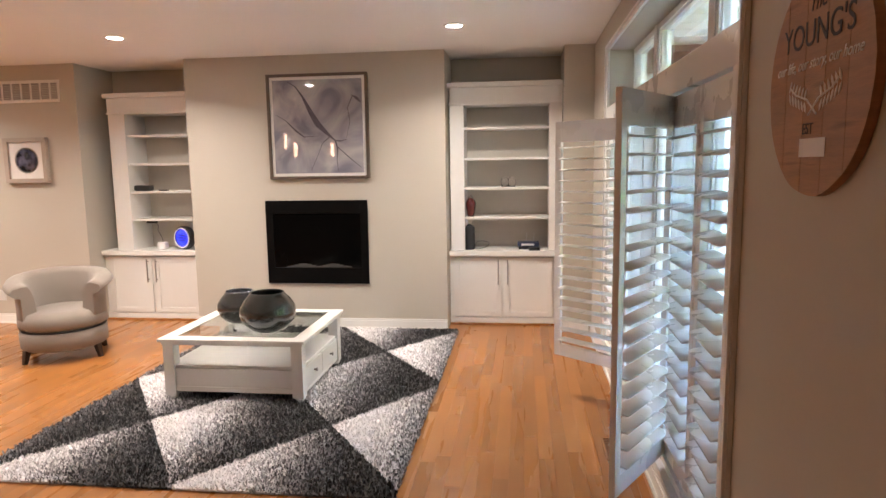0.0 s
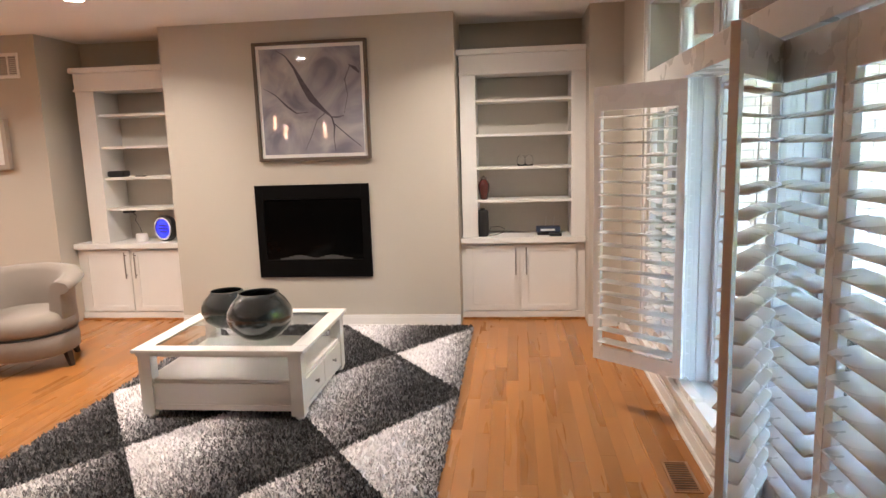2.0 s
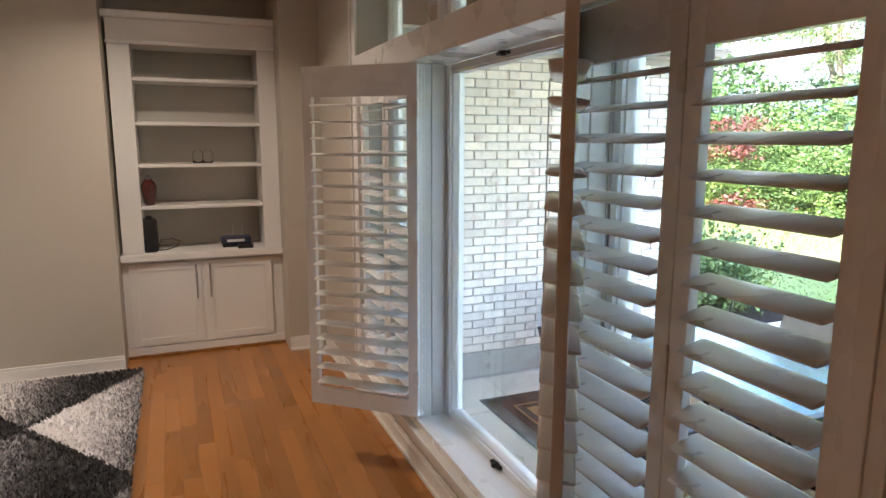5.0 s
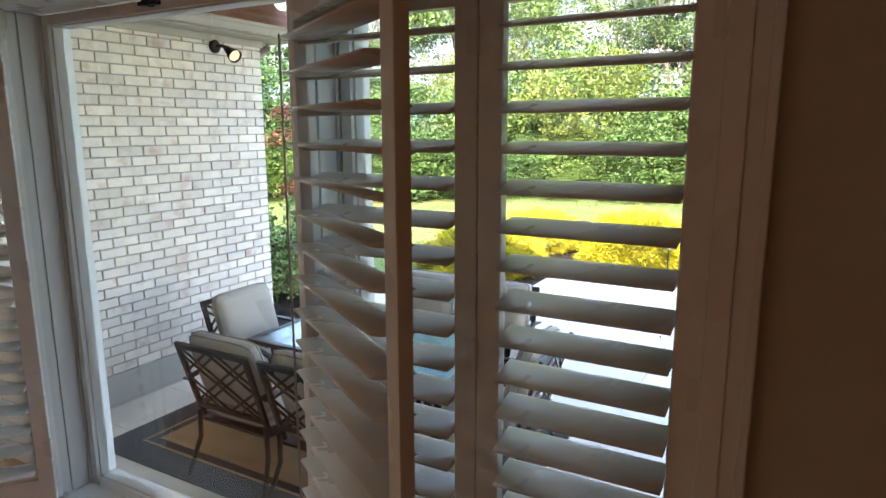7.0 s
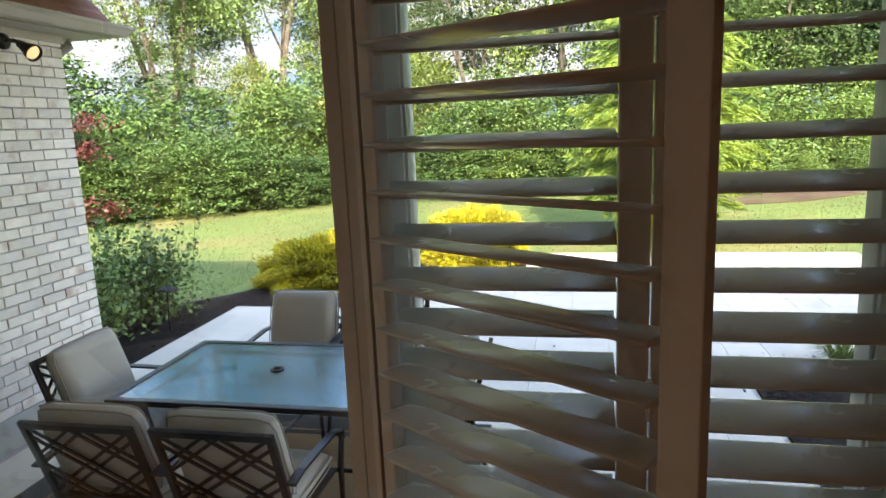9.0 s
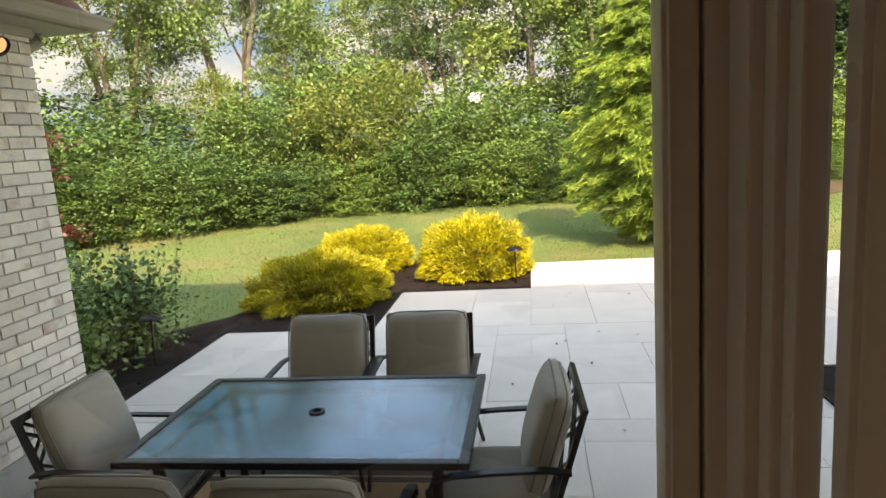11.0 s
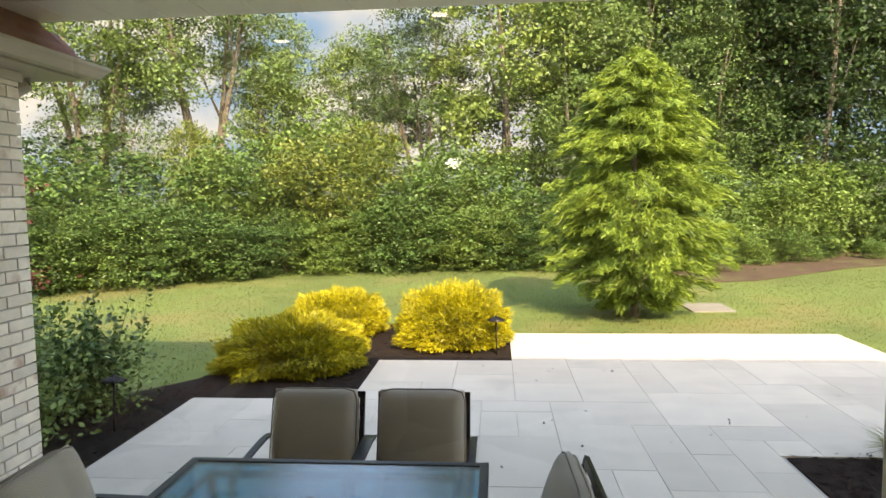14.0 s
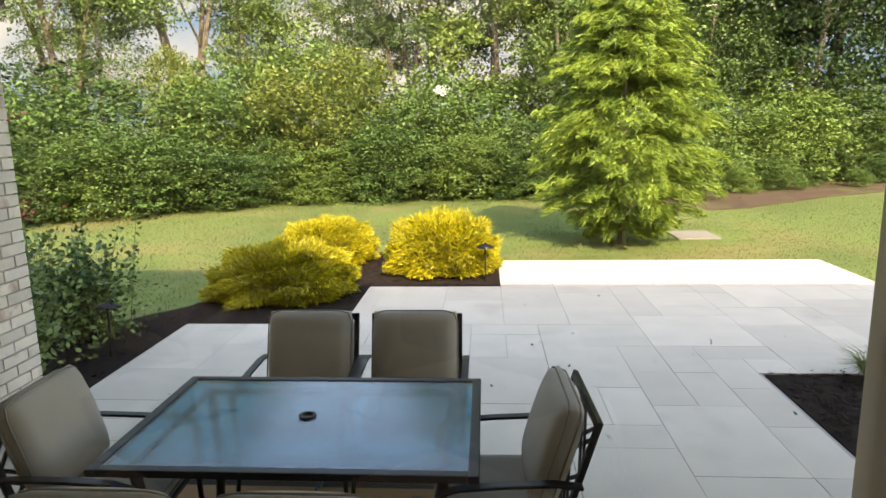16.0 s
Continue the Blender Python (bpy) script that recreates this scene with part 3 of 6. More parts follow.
# ---- wall fittings ----
vent = thing("return_vent", "white metal return air grille high on the wall", "vent")
VX0, VX1, VZ0, VZ1 = -5.13, -4.370, 2.355, 2.582
bm = bmesh.new()
for q in ((VX0, VX0 + 0.022, VZ0, VZ1), (VX1 - 0.022, VX1, VZ0, VZ1), (VX0 + 0.022, VX1 - 0.022, VZ0, VZ0 + 0.03), (VX0 + 0.022, VX1 - 0.022, VZ1 - 0.03, VZ1)):
    box(bm, q[0], q[1], YF - 0.014, YF - 0.001, q[2], q[3], bevel=0.002)
part("frame", bm, M_WHITE, vent)
# Flat grey sheet on the wall stands in for shade behind the slats
part("backing", boxes((VX0 + 0.02, VX1 - 0.02, YF - 0.003, YF - 0.001, VZ0 + 0.028, VZ1 - 0.028)), material("slot_shade_grey", (0.30, 0.285, 0.27), 0.8, bump=0.0), vent)
for i in range(1, 7):
    x = VX0 + (VX1 - VX0) * i / 7
    part("bar", boxes((x - 0.008, x + 0.008, YF - 0.012, YF - 0.003, VZ0 + 0.03, VZ1 - 0.03)), M_WHITE, vent)
for i in range(9):
    z = VZ0 + 0.037 + i * 0.0175
    bm = bmesh.new()
    box(bm, VX0 + 0.022, VX1 - 0.022, -0.006, 0.001, -0.0008, 0.0008, m=Matrix.Translation((0, YF - 0.0035, z)) @ Matrix.Rotation(radians(35), 4, "X"))
    part("slat", bm, M_WHITE, vent)

outlet = thing("wall_outlet", "white duplex outlet on the wall above baseboard", "outlet")
part("plate", boxes((-5.30, -5.22, YF - 0.006, YF - 0.001, 0.25, 0.37), bevel=0.002), M_WPLASTIC, outlet)
for z in (0.285, 0.335):
    part("socket", boxes((-5.275, -5.245, YF - 0.009, YF - 0.006, z - 0.014, z + 0.014), bevel=0.001), M_WPLASTIC, outlet)

for cx, cy in ((-3.0, 5.66), (-0.157, 5.74), (-2.45, 4.4), (-5.85, 5.66), (-5.4, 4.4), (-5.6, 1.6)):
    can = thing("ceiling_downlight", "lit recessed downlight with white trim ring", "downlight", "recessed ceiling downlights", at=pose(cx, cy, CEIL))
    bm = bmesh.new()
    lathe(bm, [(0.060, -0.001), (0.066, -0.006), (0.092, -0.005), (0.096, -0.001), (0.060, -0.001)], sides=28)
    part("trim_ring", bm, M_WHITE, can)
    bm = bmesh.new()
    lathe(bm, [(0.0, -0.003), (0.062, -0.003), (0.062, -0.001), (0.0, -0.001)], sides=28)
    part("lens", bm, M_CAN, can, "glowing warm lens")
    la = new("downlight_lamp", bpy.data.lights.new("downlight_lamp", "AREA"))
    la.data.shape, la.data.size, la.data.energy, la.data.color = "DISK", 0.12, CAN_POWER, (1.0, 0.83, 0.66)
    la.data.spread = radians(140)
    la.matrix_world = pose(cx, cy, CEIL - 0.012)
for px_, pz_ in ((-5.03, 2.25), (-4.80, 2.05), (-3.93, 2.05)):
    pe = thing("pendant_light", "warm glowing glass cylinder pendant on a cord", "pendant light", "pendant lights", at=pose(px_, -1.5, 0))
    bm = bmesh.new()
    tube(bm, [(0, 0, pz_ + 0.15), (0, 0, CEIL)], 0.004, 6)
    part("cord", bm, M_PLASTIC, pe)
    bm = bmesh.new()
    lathe(bm, [(0.0, pz_ - 0.16), (0.036, pz_ - 0.16), (0.036, pz_ + 0.15), (0.0, pz_ + 0.15)], sides=20)
    part("shade", bm, M_PENDANT, pe, "warm glowing glass shade")

# ---- coffee table, vases, armchair ----
ct = thing("coffee_table", "white painted coffee table with glass top and drawers", "coffee table")
CX0, CX1, CY0, CY1, CT = -2.175, -1.105, 4.600, 5.600, 0.462
bm = bmesh.new()
for q in ((CX0, CX1, CY0, CY0 + 0.10), (CX0, CX1, CY1 - 0.10, CY1), (CX0, CX0 + 0.10, CY0 + 0.10, CY1 - 0.10), (CX1 - 0.10, CX1, CY0 + 0.10, CY1 - 0.10)):
    box(bm, *q, CT - 0.022, CT, bevel=0.005)
for q in ((CX0 + 0.018, CX1 - 0.018, CY0 + 0.018, CY0 + 0.04), (CX0 + 0.018, CX1 - 0.018, CY1 - 0.04, CY1 - 0.018), (CX0 + 0.018, CX0 + 0.04, CY0 + 0.04, CY1 - 0.04), (CX1 - 0.04, CX1 - 0.018, CY0 + 0.04, CY1 - 0.04)):
    box(bm, *q, CT - 0.045, CT - 0.022, bevel=0.003)
part("tabletop_frame", bm, M_WHITE, ct)
part("glass_inset", boxes((CX0 + 0.098, CX1 - 0.098, CY0 + 0.098, CY1 - 0.098, CT - 0.010, CT - 0.003)), M_TABLEGLASS, ct, "clear glass table inset")
for x in (CX0 + 0.025, CX1 - 0.105):
    for y in (CY0 + 0.025, CY1 - 0.105):
        bm = boxes((x, x + 0.08, y, y + 0.08, 0.045, CT - 0.045), bevel=0.003)
        lathe(bm, [(0.0, 0.0), (0.028, 0.0), (0.04, 0.045), (0.0, 0.045)], (x + 0.04, y + 0.04, 0), sides=4)
        part("leg", bm, M_WHITE, ct)
part("lower_shelf", boxes((CX0 + 0.045, CX1 - 0.045, CY0 + 0.045, CY1 - 0.045, 0.245, 0.265), bevel=0.003), M_WHITE, ct)
for y in (CY0 + 0.04, CY1 - 0.055):
    bm = boxes((CX0 + 0.105, CX1 - 0.105, y, y + 0.015, 0.075, 0.245))
    for q in ((CX0 + 0.105, CX1 - 0.105, 0.075, 0.11), (CX0 + 0.105, CX1 - 0.105, 0.222, 0.245)):
        box(bm, q[0], q[1], y - 0.008, y + 0.02, q[2], q[3], bevel=0.002)
    part("apron", bm, M_WHITE, ct)
part("apron", boxes((CX0 + 0.04, CX0 + 0.055, CY0 + 0.105, CY1 - 0.105, 0.075, 0.245)), M_WHITE, ct)
for y0, y1 in ((CY0 + 0.108, (CY0 + CY1) / 2 - 0.004), ((CY0 + CY1) / 2 + 0.004, CY1 - 0.108)):
    dr = part("drawer", boxes((CX1 - 0.055, CX1 - 0.034, y0, y1, 0.092, 0.243), bevel=0.003), M_WHITE, ct)
    bm = bmesh.new()
    lathe(bm, [(0.0, 0.0), (0.007, 0.0), (0.006, 0.012), (0.014, 0.018), (0.014, 0.024), (0.0, 0.028)], sides=14, m=Matrix.Translation((CX1 - 0.034, (y0 + y1) / 2, 0.17)) @ Matrix.Rotation(radians(90), 4, "Y"))
    part("knob", bm, M_STEEL, dr, "dark nickel knob")
part("bottom_rail", boxes((CX1 - 0.05, CX1 - 0.036, CY0 + 0.105, CY1 - 0.105, 0.06, 0.088)), M_WHITE, ct)


def bowl_vase(at, s, label):
    v = thing("glass_vase", label, "vase", "smoked glass vases on the coffee table", at=at)
    bm = bmesh.new()
    prof = [(0.0, 0.0), (0.075, 0.0), (0.12, 0.018), (0.170, 0.070), (0.192, 0.125), (0.186, 0.175), (0.155, 0.225), (0.118, 0.262), (0.116, 0.274),
            (0.110, 0.274), (0.112, 0.262), (0.148, 0.222), (0.178, 0.173), (0.184, 0.125), (0.162, 0.074), (0.115, 0.026), (0.0, 0.014)]
    lathe(bm, [(r * s, z * s) for r, z in prof], sides=40)
    part("bowl", bm, M_VASE, v)


bowl_vase(pose(-1.460, 4.87, CT), 1.06, "large round smoked mercury glass vase on coffee table")
bowl_vase(pose(-1.790, 5.13, CT), 0.90, "smaller round smoked mercury glass vase on coffee table")

chair = thing("barrel_chair", "taupe upholstered swivel barrel chair with rolled arms", "armchair", at=pose(-3.70, 5.66, 0, 0, 0, 30))
R = 0.345


def oval(r, z, bulge=1.0, n=36):
    return [Vector((r * math.cos(2 * math.pi * k / n), r * bulge * math.sin(2 * math.pi * k / n), z)) for k in range(n)]


def stacked(bm, rings):
    vs = [[bm.verts.new(p) for p in ring] for ring in rings]
    n = len(vs[0])
    for a, b2 in zip(vs, vs[1:]):
        for k in range(n):
            f = bm.faces.new((a[k], a[(k + 1) % n], b2[(k + 1) % n], b2[k]))
            f.smooth = True
    bm.faces.new(vs[0][::-1])
    bm.faces.new(vs[-1])


bm = bmesh.new()
stacked(bm, [oval(R - 0.02, 0.11), oval(R, 0.125), oval(R + 0.004, 0.20), oval(R, 0.265), oval(R - 0.03, 0.275)])
part("base", bm, M_FABRIC, chair)
bm = bmesh.new()
stacked(bm, [oval(R - 0.05, 0.276), oval(R - 0.02, 0.285), oval(R + 0.008, 0.32), oval(R + 0.006, 0.38), oval(R - 0.03, 0.425), oval(R - 0.12, 0.445), oval(R - 0.3, 0.452)])
part("seat_cushion", bm, M_FABRIC, chair)
# Black band stands in for the shade between seat cushion and base
bm = bmesh.new()
lathe(bm, [(R - 0.03, 0.272), (R - 0.004, 0.272), (R - 0.004, 0.281), (R - 0.03, 0.281)], sides=36)
part("seat_shade_band", bm, M_PLASTIC, chair, "black band in place of shade under the seat")
# back shell: a section swept round the rear, lower and rolled at the arms
bm = bmesh.new()
rings = []
for i in range(33):
    a = radians(-40 + 260 * i / 32)
    t = abs(i / 16 - 1)
    top = 0.765 - 0.09 * t ** 2.4
    out = Vector((math.cos(a), math.sin(a), 0))
    roll = 0.035 + 0.030 * t ** 3
    sec = [(R - 0.115, 0.30), (R - 0.120, 0.42), (R - 0.105, 0.56), (R - 0.085, top - 0.05), (R - 0.06, top - 0.008), (R - 0.01, top), (R + 0.03 + roll * 0.6, top - 0.012),
           (R + 0.035 + roll, top - 0.05), (R + 0.02 + roll * 0.6, top - 0.085), (R + 0.008, top - 0.10), (R + 0.004, 0.50), (R + 0.004, 0.30)]
    rings.append([bm.verts.new(out * r + Vector((0, 0, z))) for r, z in sec])
for a, b2 in zip(rings, rings[1:]):
    for k in range(len(a)):
        f = bm.faces.new((a[k], a[(k + 1) % len(a)], b2[(k + 1) % len(a)], b2[k]))
        f.smooth = True
bm.faces.new(rings[0])
bm.faces.new(rings[-1][::-1])
part("back_shell", bm, M_FABRIC, chair)
for a in (-146, -34, 34, 146):
    bm = bmesh.new()
    c = Vector((math.cos(radians(a)) * 0.325, math.sin(radians(a)) * 0.325, 0))
    tube(bm, [c * 1.08, c + Vector((0, 0, 0.115))], [0.022, 0.034], 4)
    part("leg", bm, M_DARKWOOD, chair, "tapered dark wooden foot")

# ---- shag rug ----
rug = thing("area_rug", "grey black and white shag rug in lozenges", "rug")
RX0, RX1, RY0, RY1 = -2.63, -0.245, 3.40, 6.715
part("backing", boxes((RX0 + 0.01, RX1 - 0.01, RY0 + 0.01, RY1 - 0.01, 0.0005, 0.012)), M_RUG, rug)
rng = np.random.default_rng(3)
N = 85000
px, py = rng.uniform(RX0, RX1, N), rng.uniform(RY0, RY1, N)
ang, lean = rng.uniform(0, 2 * np.pi, N), rng.uniform(0.006, 0.022, N)
h, w = rng.uniform(0.014, 0.034, N), rng.uniform(0.0032, 0.0062, N)
va = np.stack([px - np.sin(ang) * w, py + np.cos(ang) * w, np.full(N, 0.008)], 1)
vb = np.stack([px + np.sin(ang) * w, py - np.cos(ang) * w, np.full(N, 0.008)], 1)
vc = np.stack([px + np.cos(ang) * lean + np.sin(ang) * w * 0.6, py + np.sin(ang) * lean - np.cos(ang) * w * 0.6, h], 1)
vd = np.stack([px + np.cos(ang) * lean - np.sin(ang) * w * 0.6, py + np.sin(ang) * lean + np.cos(ang) * w * 0.6, h], 1)


def quads(name, corners, mat):
    n = len(corners[0])
    co = np.stack(corners, 1).reshape(-1, 3)
    me = bpy.data.meshes.new(name)
    me.vertices.add(4 * n)
    me.vertices.foreach_set("co", co.astype(np.float32).ravel())
    me.loops.add(4 * n)
    me.loops.foreach_set("vertex_index", np.arange(4 * n, dtype=np.int32))
    me.polygons.add(n)
    me.polygons.foreach_set("loop_start", np.arange(0, 4 * n, 4, dtype=np.int32))
    me.update(calc_edges=True)
    me.materials.append(mat)
    return me


pile = new("shag", quads("shag", (va, vb, vc, vd), M_RUG))
pile.parent = rug
tagged(pile, kind="stuff")

# ---- things on the shelves ----
sp = thing("speaker", "black fabric cylinder smart speaker on the counter", "speaker", at=pose(-0.165, 7.10, 0.772))
bm = bmesh.new()
lathe(bm, [(0.0, 0.0), (0.048, 0.0), (0.055, 0.012), (0.056, 0.12), (0.053, 0.23), (0.044, 0.245), (0.0, 0.247)], sides=24)
part("body", bm, material("speaker_cloth", (0.02, 0.02, 0.021), 0.8, bump=0.4, bump_scale=400), sp)
bm = bmesh.new()
lathe(bm, [(0.0, 0.247), (0.025, 0.247), (0.022, 0.262), (0.0, 0.263)], sides=18)
part("top_ring", bm, M_PLASTIC, sp)
bm = bmesh.new()
tube(bm, [(-0.11 + 0.0, 7.11, 0.776), (-0.05, 7.12, 0.778), (0.02, 7.14, 0.80), (0.035, 7.15, 0.835), (-0.01, 7.16, 0.852), (-0.09, 7.16, 0.85), (-0.115, 7.13, 0.80)], 0.003, 6)
tagged(part("power_cable", bm, M_PLASTIC), "thin black power cable behind the speaker", "cable")
rv = thing("red_vase", "dark red glazed lidded urn on a shelf", "vase", at=pose(-0.15, 7.12, 1.113))
bm = bmesh.new()
lathe(bm, [(0.0, 0.0), (0.032, 0.0), (0.038, 0.02), (0.052, 0.10), (0.054, 0.14), (0.040, 0.172), (0.026, 0.182), (0.026, 0.19), (0.0, 0.19)], sides=24)
part("body", bm, M_RED, rv)
bm = bmesh.new()
lathe(bm, [(0.0, 0.190), (0.030, 0.190), (0.028, 0.202), (0.010, 0.210), (0.006, 0.222), (0.0, 0.224)], sides=20)
part("lid", bm, M_STEEL, rv, "tarnished metal lid")
for dx in (-0.035, 0.035):
    gl = thing("tumbler", "clear stemless glass upside down on the shelf", "glass", "clear glasses on the bookshelf", at=pose(0.235 + dx, 7.16, 1.4145))
    bm = bmesh.new()
    lathe(bm, [(0.036, 0.0), (0.040, 0.03), (0.038, 0.07), (0.022, 0.098), (0.0, 0.103), (0.0, 0.100), (0.020, 0.095), (0.0355, 0.069), (0.0375, 0.03), (0.0335, 0.0), (0.036, 0.0)], sides=24)
    part("bowl", bm, M_CLEAR, gl)
ro = thing("router", "black and blue flat router box with antennas", "router", at=pose(0.44, 7.15, 0.772))
part("body", boxes((-0.11, 0.11, -0.07, 0.07, 0.03, 0.075), bevel=0.006), material("navy_plastic", (0.03, 0.04, 0.075), 0.4, bump=0.02), ro)
part("foot", boxes((-0.10, 0.10, -0.06, 0.06, 0.0, 0.03), bevel=0.004), M_PLASTIC, ro)
part("face_stripe", boxes((-0.07, 0.06, -0.0725, -0.0705, 0.042, 0.062)), M_WPLASTIC, ro)
for x in (-0.02, 0.055):
    bm = bmesh.new()
    tube(bm, [(x, 0.06, 0.072), (x + 0.006, 0.062, 0.16)], 0.004, 8)
    part("antenna", bm, M_WPLASTIC, ro)
st = thing("small_box", "small black plastic media box on the counter", "media box", at=pose(0.50, 7.04, 0.772))
part("body", boxes((-0.055, 0.055, -0.04, 0.04, 0.0, 0.028), bevel=0.004), M_PLASTIC, st)
ck = thing("clock", "round bedside clock with blue glowing face", "clock", at=pose(-3.30, 7.10, 0.772, 0, 0, -18))
bm = bmesh.new()
rot = Matrix.Translation((0, 0, 0.128)) @ Matrix.Rotation(radians(90), 4, "X")
lathe(bm, [(0.0, -0.05), (0.105, -0.05), (0.124, -0.04), (0.128, 0.02), (0.118, 0.034), (0.094, 0.036), (0.094, 0.024), (0.0, 0.024)], sides=36, m=rot)
part("case", bm, M_PLASTIC, ck)
bm = bmesh.new()
tube(bm, [(0.104 * math.cos(i * math.pi / 18), 0.104 * math.sin(i * math.pi / 18), 0.037) for i in range(37)], 0.008, 8, rot)
part("bezel", bm, M_WPLASTIC, ck, "pale ring round the face")
bm = bmesh.new()
lathe(bm, [(0.0, 0.0245), (0.093, 0.0245), (0.093, 0.0265), (0.0, 0.0265)], sides=36, m=rot)
part("face", bm, M_BLUE, ck, "blue glowing face")
for dz, w2 in ((0.03, 0.055), (0.0, 0.07), (-0.03, 0.05)):
    part("digit_bar", boxes((-w2, w2, -0.030, -0.0268, 0.128 + dz - 0.008, 0.128 + dz + 0.008)), M_PLASTIC, ck)
pk = thing("smart_hub", "white round smart hub on the counter", "hub", at=pose(-3.56, 7.11, 0.772))
bm = bmesh.new()
lathe(bm, [(0.0, 0.0), (0.055, 0.0), (0.058, 0.008), (0.056, 0.07), (0.048, 0.078), (0.0, 0.080)], sides=28)
part("body", bm, M_WPLASTIC, pk)
bm = bmesh.new()
tube(bm, [(-3.56, 7.12, 0.850), (-3.555, 7.10, 0.885), (-3.575, 7.09, 0.95), (-3.60, 7.09, 0.985), (-3.59, 7.10, 1.03), (-3.63, 7.11, 1.068)], 0.003, 6)
tagged(part("hub_cable", bm, M_PLASTIC), "thin black cable hanging under the shelf", "cable")
ad = thing("power_adapter", "black power adapter fixed under the shelf", "adapter", at=pose(-3.66, 7.10, 1.063))
part("body", boxes((-0.05, 0.05, -0.03, 0.03, 0.0, 0.0255), bevel=0.004), M_PLASTIC, ad)
bx_ = thing("set_top_box", "dark rounded media receiver on the shelf", "receiver", at=pose(-3.74, 7.12, 1.4145))
part("body", boxes((-0.085, 0.085, -0.06, 0.06, 0.004, 0.062), bevel=0.014), M_PLASTIC, bx_)
part("foot", boxes((-0.07, 0.07, -0.05, 0.05, 0.0, 0.005)), M_PLASTIC, bx_)
rm = thing("remote_control", "slim black remote lying on the shelf", "remote", at=pose(-3.50, 7.10, 1.4145, 0, 0, 80))
part("body", boxes((-0.018, 0.018, -0.055, 0.055, 0.0, 0.012), bevel=0.003), M_PLASTIC, rm)

# ---- round wooden sign on the window wall ----
sign = thing("round_sign", "round stained wooden name sign on the wall", "sign", at=Matrix.Translation((XW - 0.002, 2.030, 1.818)) @ Matrix(((0, 0, -1, 0), (-1, 0, 0, 0), (0, 1, 0, 0), (0, 0, 0, 1))))
SR = 0.258
for i in range(5):
    x0, x1 = -SR + 2 * SR * i / 5 + 0.001, -SR + 2 * SR * (i + 1) / 5 - 0.001
    bm = bmesh.new()
    top, bot = [], []
    for k in range(9):
        x = x0 + (x1 - x0) * k / 8
        hh = math.sqrt(max(SR * SR - x * x, 0.0004)) + 0.0015 * math.sin(40 * x)
        top.append((x, hh))
        bot.append((x, -hh))
    loop = top + bot[::-1]
    lo = [bm.verts.new((x, y, 0.0)) for x, y in loop]
    hi = [bm.verts.new((x, y, 0.020)) for x, y in loop]
    bm.faces.new(lo[::-1])
    bm.faces.new(hi)
    for k in range(len(lo)):
        bm.faces.new((lo[k], lo[(k + 1) % len(lo)], hi[(k + 1) % len(lo)], hi[k]))
    part("plank", bm, M_BOARD, sign)


def lettering(words, size, x, y, mat, parent, shear=0.0):
    cu = bpy.data.curves.new("words", "FONT")
    cu.body, cu.size, cu.align_x, cu.extrude, cu.shear = words, size, "CENTER", 0.0006, shear
    tmp = bpy.data.objects.new("words", cu)
    scene.collection.objects.link(tmp)
    bpy.context.view_layer.update()
    me = bpy.data.meshes.new_from_object(tmp.evaluated_get(bpy.context.evaluated_depsgraph_get()))
    bpy.data.objects.remove(tmp)
    me.materials.clear()
    me.materials.append(mat)
    ob = new("lettering", me)
    ob.parent = parent
    ob.matrix_basis = pose(x, y, 0.0212)
    return ob


lettering("The", 0.055, 0.0, 0.155, M_INK, sign, 0.3)
lettering("YOUNG'S", 0.082, 0.0, 0.080, M_INK, sign)
lettering("our life, our story, our home", 0.036, 0.0, 0.030, M_CHALK, sign, 0.35)
lettering("EST", 0.036, -0.02, -0.118, M_INK, sign)
bm = bmesh.new()
for s2 in (-1, 1):
    tube(bm, [(s2 * -0.02, -0.075, 0.0213), (s2 * 0.03, -0.04, 0.0213), (s2 * 0.09, -0.025, 0.0213), (s2 * 0.125, -0.005, 0.0213)], 0.0022, 6)
    for i in range(6):
        bx0, by0 = s2 * (0.03 + 0.017 * i), -0.042 + 0.005 * i
        for up in (1, -1):
            lathe(bm, [(0.0, -0.016), (0.005, -0.006), (0.005, 0.006), (0.0, 0.016)], sides=6, m=Matrix.Translation((bx0 + s2 * 0.010, by0 + up * 0.014, 0.0213)) @ Matrix.Rotation(radians(90), 4, "X") @ Matrix.Rotation(radians(s2 * up * 25), 4, "Y") @ Matrix.Diagonal((1, 0.2, 1, 1)))
part("leaf_sprig", bm, M_CHALK, sign, "white painted leaf sprigs")
note = part("taped_note", boxes((-0.055, 0.075, -0.170, -0.128, 0.0222, 0.0230)), material("paper", (0.82, 0.80, 0.78), 0.8, vary=0.02, bump=0.02), sign, "blank white paper strip")

# ---- floor register ----
reg = thing("floor_register", "brown slotted floor register in the oak boards", "floor vent")
GX0, GX1, GY0, GY1 = 0.845, 0.975, 3.95, 4.25
bm = bmesh.new()
for q in ((GX0, GX0 + 0.014, GY0, GY1), (GX1 - 0.014, GX1, GY0, GY1), (GX0 + 0.014, GX1 - 0.014, GY0, GY0 + 0.014), (GX0 + 0.014, GX1 - 0.014, GY1 - 0.014, GY1)):
    box(bm, *q, 0.0005, 0.006, bevel=0.001)
M_REG = material("brown_metal", (0.30, 0.15, 0.065), 0.45, vary=0.1, bump=0.02)
part("frame", bm, M_REG, reg)
# Thin black sheet on the boards stands in for shade in the slots
part("slot_shade_sheet", boxes((GX0 + 0.012, GX1 - 0.012, GY0 + 0.012, GY1 - 0.012, 0.0004, 0.0012)), M_PLASTIC, reg)
